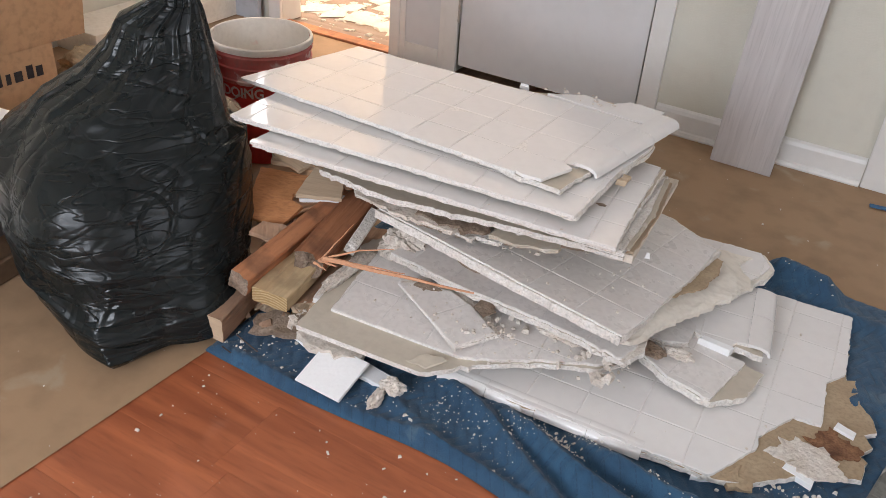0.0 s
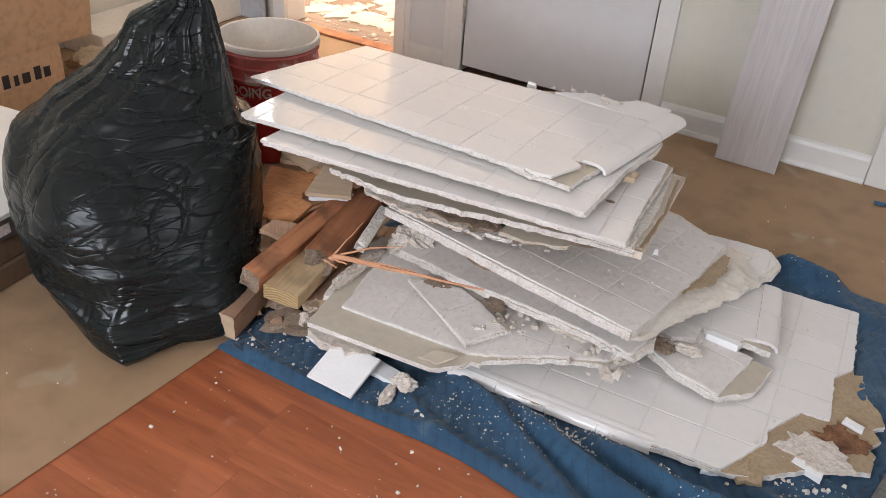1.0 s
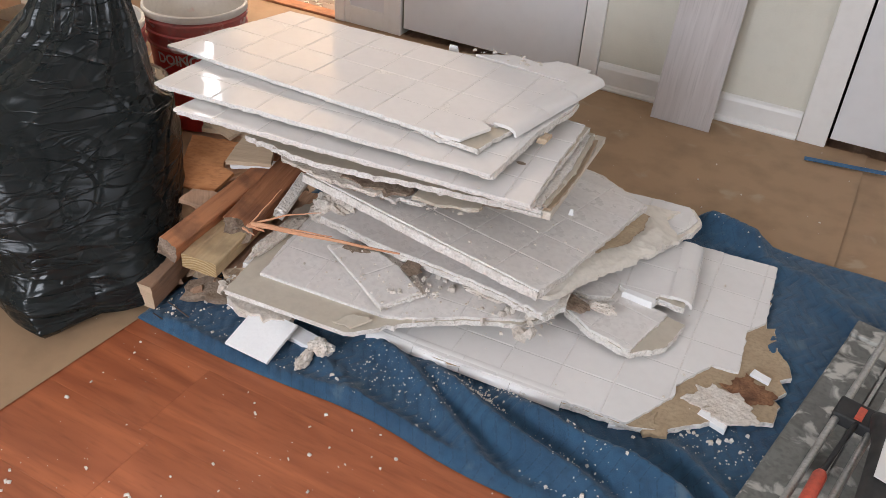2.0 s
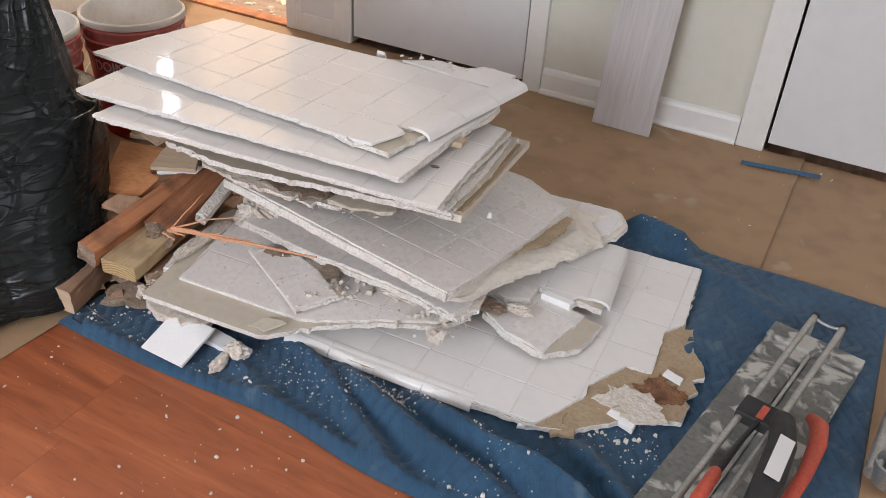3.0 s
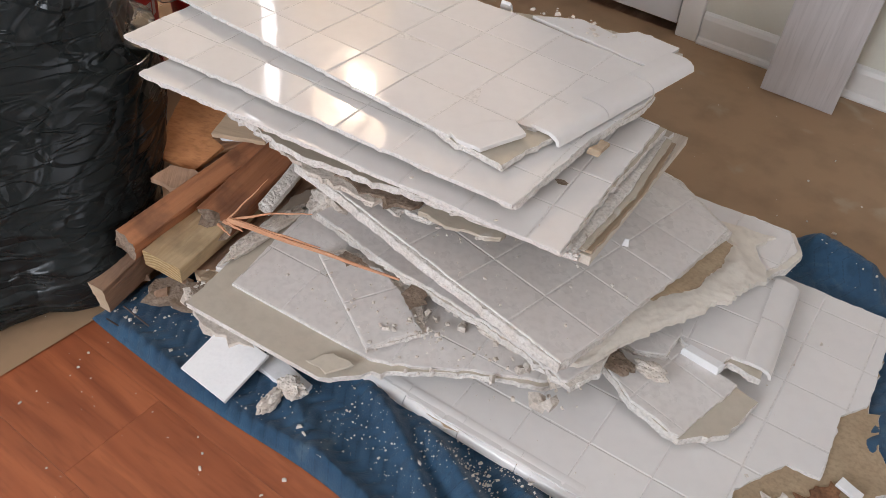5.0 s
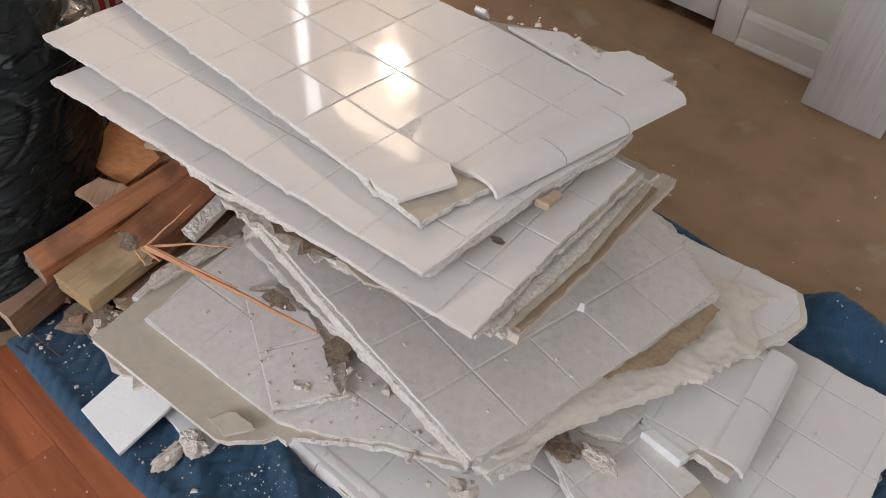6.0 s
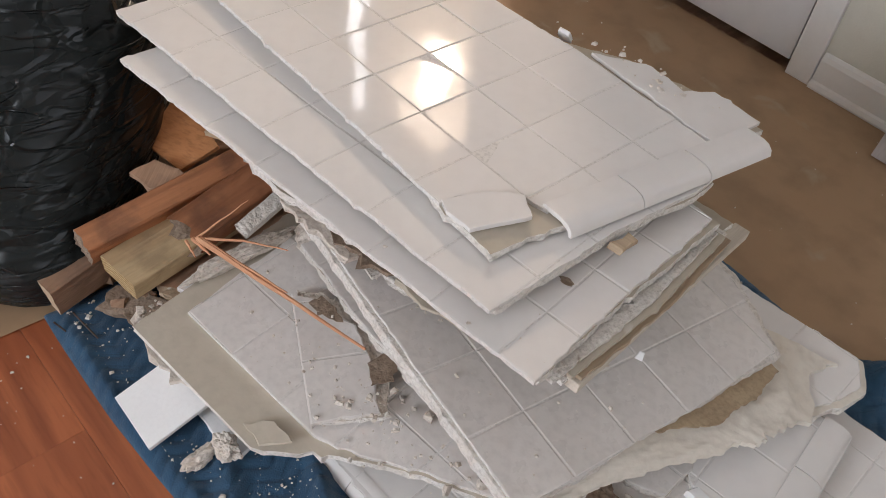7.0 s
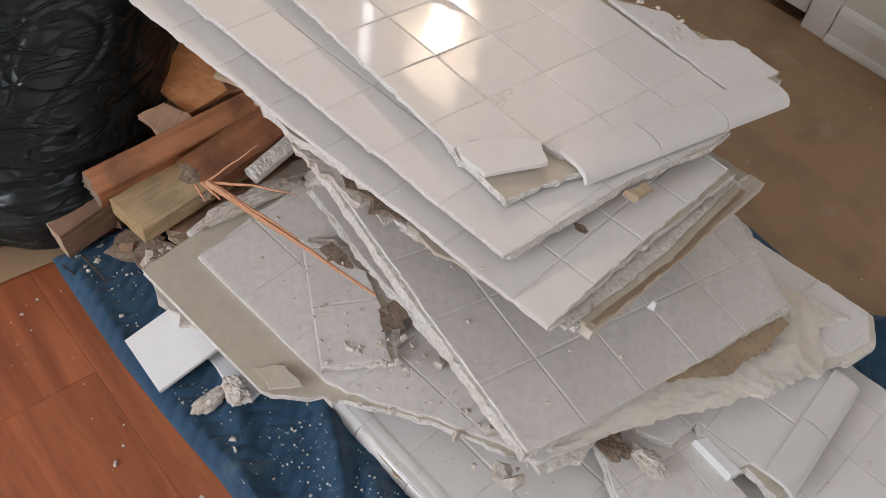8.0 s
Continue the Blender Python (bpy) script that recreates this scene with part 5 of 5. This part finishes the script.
def bucket(x, y, label, turn=0.0, word=""):
    bk = empty("bucket", pose(x, y, 0.003, 0, 0, turn), label, "bucket", "red plastic buckets")
    lathe("shell", [(0.0, 0.0), (0.126, 0.0), (0.130, 0.004), (0.143, 0.258)], BUCKETRED, bk)
    lathe("collar", [(0.143, 0.258), (0.148, 0.264), (0.149, 0.270), (0.144, 0.273), (0.145, 0.300), (0.151, 0.302), (0.152, 0.308), (0.146, 0.311), (0.147, 0.335), (0.153, 0.337), (0.154, 0.343), (0.148, 0.346), (0.149, 0.362)], BUCKETDUST, bk, 56, "ribbed collar dusted with white")
    lathe("rim", [(0.1485, 0.350), (0.1525, 0.352), (0.1535, 0.360), (0.153, 0.369), (0.149, 0.372), (0.145, 0.371), (0.144, 0.366)], BUCKETIN, bk, 72, "dusty whitened rim", 0.012)
    lathe("inside", [(0.144, 0.366), (0.139, 0.20), (0.128, 0.02), (0.0, 0.018)], BUCKETIN, bk, 56, "dusty pale inner wall")
    if word:
        wrapped_word(word, bk)
    # worn lettering as plain bars, wrapped on the wall
    for k, w in enumerate(() if word else (0.14, 0.10, 0.08, 0.16, 0.12)):
        verts, faces = [], []
        a0 = -1.35 + k * 0.20
        for i in range(7):
            t = a0 + w * i / 6
            for z in (0.185, 0.225):
                r = 0.130 + (z - 0.004) * 0.0504 + 0.0012
                verts.append((r * math.cos(t), r * math.sin(t), z))
        faces = [(2 * i, 2 * i + 2, 2 * i + 3, 2 * i + 1) for i in range(6)]
        mesh_ob("print_bar", verts, faces, PALEINK, bk, False, "worn white print")
    for s in (0, math.pi):
        tube("handle_lug", [(0.146 * math.cos(s + 2), 0.146 * math.sin(s + 2), 0.29), (0.162 * math.cos(s + 2), 0.162 * math.sin(s + 2), 0.29)], 0.016, BUCKETRED, bk)
    tube("wire_handle", [(0.165 * math.cos(2 + math.pi * i / 24), 0.165 * math.sin(2 + math.pi * i / 24), 0.29 - 0.12 * math.sin(math.pi * i / 24)) for i in range(25)], 0.002, STEEL, bk, 8)
    return bk


bucket(-1.595, 1.735, "red plastic bucket dusted white, empty, by the tile pile", 20, "DOING")
bucket(-1.725, 1.45, "red plastic bucket dusted white, behind the refuse bag", 60)

# ---- cartons at the west side ----
cb = empty("cardboard_box", pose(-2.40, 1.60, 0.004, 0, 0, -2), "open brown cardboard box with raised flaps and dark print", "cardboard box")
t = 0.005
box("side", -0.005, 0.0, -0.42, 0.0, 0, 0.19, CARD, cb, 0.001)
box("side", -0.40, -0.395, -0.42, 0.0, 0, 0.19, CARD, cb, 0.001)
box("side", -0.395, -0.005, -0.005, 0.0, 0, 0.19, CARD, cb, 0.001)
box("side", -0.395, -0.005, -0.42, -0.415, 0, 0.19, CARD, cb, 0.001)
box("base", -0.395, -0.005, -0.415, -0.005, 0, 0.005, CARD, cb)
box("flap", -0.0025, 0.0025, -0.42, 0.13, 0, 0.22, CARD, cb, 0.001, "upright cardboard flap", pose(0, 0, 0.19, 0, 8, 0) @ pose(0, 0, 0, 0, 0, 0))
box("flap", -0.30, 0.0, -0.0025, 0.0025, 0, 0.12, CARD, cb, 0.001, "folded cardboard flap", pose(-0.02, 0.0, 0.19, -55, 0, 0))
for k, (a, w) in enumerate(((-0.40, 0.05), (-0.34, 0.03), (-0.30, 0.06), (-0.225, 0.03), (-0.185, 0.02), (-0.155, 0.035), (-0.11, 0.03), (-0.075, 0.03))):
    box("print_bar", 0.0, 0.0015, a, a + w * 0.8, 0.09, 0.125 + 0.01 * (k % 3 == 0), INK, cb, 0.0, "dark printed mark")
st = empty("carton_stack", pose(-1.60, 0.89, 0.003, 0, 0, 6), "flat brown cartons with a white board on top", "cartons")
box("carton", -0.60, 0.0, -0.6, 0.0, 0, 0.055, BROWNCARD, st, 0.003)
box("carton", -0.61, -0.01, -0.6, -0.005, 0.056, 0.115, BROWNCARD, st, 0.003)
dc = box("carton", -0.60, -0.004, -0.6, 0.0, 0.117, 0.168, DARKCARD, st, 0.003, "dark printed carton")
for k in range(4):
    box("print_bar", -0.004, -0.0025, -0.36 + k * 0.075, -0.305 + k * 0.075, 0.13, 0.156, PALEINK, dc, 0.0, "pale printed mark")
box("white_board", -0.60, 0.0, -0.6, 0.34, 0.170, 0.182, WHITE, st, 0.002, "white board lying on the cartons")
box("carton", -0.60, -0.06, 0.02, 0.34, 0, 0.168, BROWNCARD, st, 0.003)
# rubble and a low ledge by the west wall
tagged(box("low_ledge", X0, -2.56, 1.9, 2.66, 0.003, 0.10, CREAM, None, 0.006), "low pale plaster-dusted ledge along the wall", "ledge")
tagged(box("grey_panel", X0 + 0.02, -2.43, 2.655, 2.675, 0.003, 1.1, MOVING, None, 0.004), "grey-blue panel standing against the wall", "panel")
lump("brown rubble heap beside the cardboard box", (-2.50, 1.80, 0.03), (0.10, 0.10, 0.05), 23, FACING)

# ---- tile cutter ----
TC = pose(0.380, 1.717, 0.0225, 0, 0, -11)
tc = empty("tile_cutter", TC, "dusty metal rail tile cutter with black and orange handle", "tile cutter")
box("base_plate", 0, 0.205, -0.78, 0, 0, 0.016, CUTTERBASE, tc, 0.002, "scratched grey base plate")
for a, b in ((0.004, 0.096), (0.109, 0.201)):
    box("cushion_pad", a, b, -0.70, -0.065, 0.016, 0.021, CUTTERBASE, tc, 0.0015, "dusty grey pad")
box("break_ridge", 0.099, 0.106, -0.72, -0.064, 0.016, 0.025, STEEL, tc, 0.001)
box("fence", 0, 0.205, -0.062, -0.004, 0.016, 0.030, CUTTERBASE, tc, 0.003, "worn dusty end fence")
for x in (0.074, 0.137):
    tube("rail", [(x, -0.76, 0.078), (x, 0.005, 0.078)], 0.0072, STEEL, tc, 16, "round steel rail")
    for y in (-0.765, 0.004):
        tube("rail_cap", [(x, y - 0.004, 0.078), (x, y + 0.005, 0.078)], 0.0088, BLACKRUB, tc, 14, "black rail cap")
        box("bracket_leg", x - 0.006, x + 0.006, y - 0.005, y + 0.001, 0.016, 0.071, STEEL, tc, 0.001)
for y in (-0.764, 0.002):
    tube("rail_bracket", [(0.074, y, 0.078), (0.088, y, 0.071), (0.106, y, 0.069), (0.123, y, 0.071), (0.137, y, 0.078)], 0.0035, STEEL, tc, 8, "bent steel rail bracket")
cr = box("carriage", 0.064, 0.148, -0.42, -0.362, 0.066, 0.094, BLACKRUB, tc, 0.005, "black sliding carriage")
box("carriage_badge", 0.102, 0.116, -0.415, -0.375, 0.094, 0.0965, REDPLAST, cr, 0.0, "orange-red badge")
tube("grip", [(0.104, -0.69, 0.10), (0.106, -0.68, 0.10), (0.104, -0.605, 0.10), (0.103, -0.596, 0.10)], [0.009, 0.0125, 0.0125, 0.009], REDPLAST, tc, 16, "red plastic lever grip")
tube("lever", [(0.104, -0.60, 0.10), (0.106, -0.50, 0.096), (0.11, -0.42, 0.088)], 0.005, BLACKRUB, tc)
tube("handle", [(0.138, -0.375, 0.088), (0.15, -0.41, 0.108), (0.172, -0.48, 0.122), (0.186, -0.58, 0.124), (0.19, -0.68, 0.12)], [0.014, 0.023, 0.025, 0.026, 0.018], BLACKRUB, tc, 18, "thick black handle")
box("handle_label", -0.014, 0.014, -0.055, 0.055, 0.0, 0.0025, WHITE, tc, 0.001, "white label on the handle", pose(0.184, -0.545, 0.150, -1, 10, 6))
tube("side_arm", [(0.178, -0.285, 0.045), (0.20, -0.31, 0.055), (0.214, -0.36, 0.058), (0.222, -0.45, 0.055), (0.22, -0.66, 0.05)], [0.012, 0.018, 0.017, 0.014, 0.012], REDPLAST, tc, 16, "orange-red plastic arm")
tagged(lathe("plastic_cup", [(0.0, 0.0), (0.03, 0.0), (0.036, 0.05), (0.033, 0.052), (0.027, 0.004), (0.0, 0.004)], STEEL), "small dull metal cup on the blanket", "cup").location = (0.66, 1.36, 0.02)
pk = tube("plastic_tube", [(0.68, 1.80, 0.035), (0.63, 1.35, 0.035)], 0.016, STEEL, None, 14)
tagged(pk, "clear dusty plastic tube lying on the blanket", "tube")

# ---- next room contents ----
lampo = empty("ceiling_lamp", pose(-2.72, 3.55, CZ, 0, 0, 0), "lit round ceiling lamp with an opal shade", "ceiling lamp")
lathe("mount", [(0.0, 0.0), (0.06, 0.0), (0.06, -0.03), (0.0, -0.03)], STEEL, lampo, 32)
lathe("shade", [(0.05, -0.03), (0.075, -0.05), (0.085, -0.08), (0.075, -0.11), (0.04, -0.13), (0.0, -0.135)], OPAL, lampo, 32, "glowing warm opal shade")

for k, (x, y, z, ln, mt) in enumerate(((-0.268, 1.26, 0.359, 0.42, PALEEDGE), (-0.261, 1.29, 0.351, 0.40, BACKING), (-0.268, 1.28, 0.343, 0.43, PALEEDGE), (-0.258, 1.31, 0.334, 0.40, PALEWOOD), (-0.271, 1.29, 0.325, 0.44, PALEEDGE))):
    board("thin broken layer in the edge of the stack", plane_pose(x, y, z, 95.5, 0.0, -0.066), [(0, 0), (ln * 0.5, -0.008), (ln, 0.004), (ln, 0.08), (0, 0.08)], 0.005, mt, 90 + k, "plaster debris", "plaster_layer", 0.0013)

# ---- crumbs and dust ----
def on_floor(x0, x1, y0, y1, z=0.0):
    return lambda r: (r.uniform(x0, x1), r.uniform(y0, y1), z)


def on_blanket(cx, cy, sx, sy):
    def f(r):
        x, y = r.gauss(cx, sx), r.gauss(cy, sy)
        x, y = min(BX1 - 0.03, max(BX0 + 0.03, x)), min(BY1 - 0.03, max(BY0 + 0.03, y))
        return (x, y, blanket_z(x, y) + 0.0005)
    return f


def on_plane(m, x0, x1, y0, y1):
    return lambda r: m @ Vector((r.uniform(x0, x1), r.uniform(y0, y1), 0.0005))


CRUMB = mat("white_crumbs", (0.80, 0.77, 0.72), (0.68, 0.62, 0.54), rough=0.9, scale=60)
rubble("floor_crumbs", 420, on_floor(-1.0, 0.6, 0.1, 0.88), 0.0056, CRUMB, "white plaster crumbs scattered on the wooden floor", 3)
rubble("paper_crumbs", 120, on_floor(-2.4, -1.05, 0.2, 2.6, 0.003), 0.006, CRUMB, "white plaster crumbs on the floor paper", 4)
rubble("paper_crumbs", 40, on_floor(-0.6, 0.8, 2.05, 2.65, 0.003), 0.006, CRUMB, "white plaster crumbs on the floor paper", 5)
rubble("blanket_crumbs", 90, on_blanket(-0.40, 1.0, 0.12, 0.05), 0.006, CRUMB, "white crumbs strewn on the blue blanket", 6)
rubble("blanket_crumbs", 60, on_blanket(-0.22, 1.07, 0.03, 0.02), 0.006, CRUMB, "white crumbs gathered in a blanket fold", 7)
rubble("blanket_crumbs", 60, on_blanket(-0.02, 0.99, 0.05, 0.07), 0.008, CRUMB, "white crumbs strewn on the blue blanket", 8)
rubble("blanket_crumbs", 70, on_blanket(0.2, 1.2, 0.08, 0.04), 0.009, CRUMB, "white crumbs strewn on the blue blanket", 9)
rubble("blanket_crumbs", 80, on_blanket(-0.95, 0.98, 0.06, 0.06), 0.007, CRUMB, "crumbs under the timber on the blanket", 10)
rubble("blanket_crumbs", 50, on_blanket(-0.1, 1.93, 0.3, 0.03), 0.005, CRUMB, "white crumbs at the back of the blanket", 11)
for k, (x, y, sx, sy, n) in enumerate(((-0.33, 1.05, 0.05, 0.035, 260), (-0.45, 1.0, 0.09, 0.05, 240), (-0.24, 1.06, 0.035, 0.02, 200), (-0.02, 0.98, 0.05, 0.05, 160), (0.2, 1.17, 0.08, 0.05, 160), (-0.70, 0.93, 0.12, 0.03, 120))):
    rubble("blanket_dust", n, on_blanket(x, y, sx, sy), 0.0026, CRUMB, "fine white plaster grit on the blue blanket", 40 + k)
rubble("tile_crumbs", 190, on_plane(S, -0.62, -0.01, 0.01, 0.3), 0.0042, PLASTER, "grey crumbs and dust on the tilted slab", 12)
rubble("tile_crumbs", 170, on_plane(Q, 0.05, 0.58, 0.09, 0.38), 0.0048, PLASTER, "grey crumbs on the low tiled piece", 13)
rubble("tile_crumbs", 60, on_plane(D, 0.0, 0.24, 0.0, 0.1), 0.004, PLASTER, "grey crumbs on the askew tiles", 14)
rubble("tile_crumbs", 60, on_plane(B, -0.4, 0.15, 0.0, 0.6), 0.0042, PLASTER, "grey crumbs on the bottom piece", 15)
rubble("tile_crumbs", 18, on_plane(P3, -0.3, 0.0, 0.0, 0.2), 0.004, PLASTER, "grey crumbs on the third piece", 16)
rubble("edge_crumbs", 26, on_plane(P1, -0.26, -0.02, 0.47, 0.53), 0.009, PLASTER, "broken plaster crumbs along the top piece", 17, flat=0.35)
for k, (x, y, z, yaw, ln, mt) in enumerate(((-0.97, 1.235, 0.312, 2, 0.30, PALEEDGE), (-0.88, 1.225, 0.292, -4, 0.26, PLASTER), (-0.72, 1.225, 0.296, 3, 0.16, DARKDEB), (-0.66, 1.24, 0.278, 6, 0.14, PALEEDGE),
                                            (-0.55, 1.245, 0.296, 10, 0.15, BACKING), (-0.70, 1.275, 0.283, -3, 0.10, ROT), (-0.80, 1.26, 0.262, 2, 0.25, DARKDEB))):
    board("thin torn layer of plaster and paper between the pieces", plane_pose(x, y, z, yaw, 0.0, 0.0), [(0, 0), (ln * 0.4, -0.012), (ln, 0.01), (ln * 0.95, 0.16), (0.02, 0.15)], 0.008, mt, 70 + k, "plaster debris", "plaster_layer", 0.008)
rubble("mortar_rubble", 60, lambda r: (-0.50 + r.gauss(0, 0.045), 1.165 + r.gauss(0, 0.018), r.uniform(0.126, 0.134)), 0.0085, PLASTER, "crumbled mortar bits beside the askew tiles", 24, flat=0.5)
rubble("mortar_rubble", 40, lambda r: (r.uniform(-0.88, -0.45), r.uniform(1.24, 1.30), r.uniform(0.262, 0.275)), 0.012, PLASTER, "mortar rubble packed between the pieces", 18)
rubble("mortar_rubble", 90, lambda r: (r.uniform(-0.5, -0.2), r.gauss(1.25, 0.03), r.uniform(0.085, 0.115)), 0.022, PLASTER, "pale mortar rubble under the slab", 19)
rubble("mortar_rubble", 120, lambda r: (r.gauss(-0.87, 0.02), r.uniform(0.98, 1.35), r.uniform(0.045, 0.10)), 0.017, PLASTER, "pale mortar rubble beside the timber", 20, flat=0.35)
rubble("wood_crumbs", 90, lambda r: (r.uniform(-1.15, -0.88), r.uniform(0.98, 1.35), r.uniform(0.02, 0.06)), 0.02, OLDWOOD, "brown wood splinters in the heap", 21)
rubble("next_room_rubble", 1500, on_floor(-3.6, -1.7, 2.76, 5.0), 0.03, CRUMB, "white plaster rubble over the next room's floor", 22, flat=0.2, tilt=0.1)
rubble("next_room_rubble", 700, on_floor(-3.6, -1.7, 2.92, 4.8), 0.13, CREAM, "broken plaster sheets on the next room's floor", 23, flat=0.05, tilt=0.04)

# ---- floorboards last ----
pieces_floor("floor", "glossy reddish-brown wooden floor", -1.30, X1, Y0, 0.95, 0.19, 1.2, FLOORWOOD, 0, 5, -0.0012)
pieces_floor("next_room_floor", "worn wooden floor littered with plaster", -4.2, -1.66, WY + 0.052, 5.4, 0.08, 1.4, NEXTWOOD, 0, 6, -0.002)
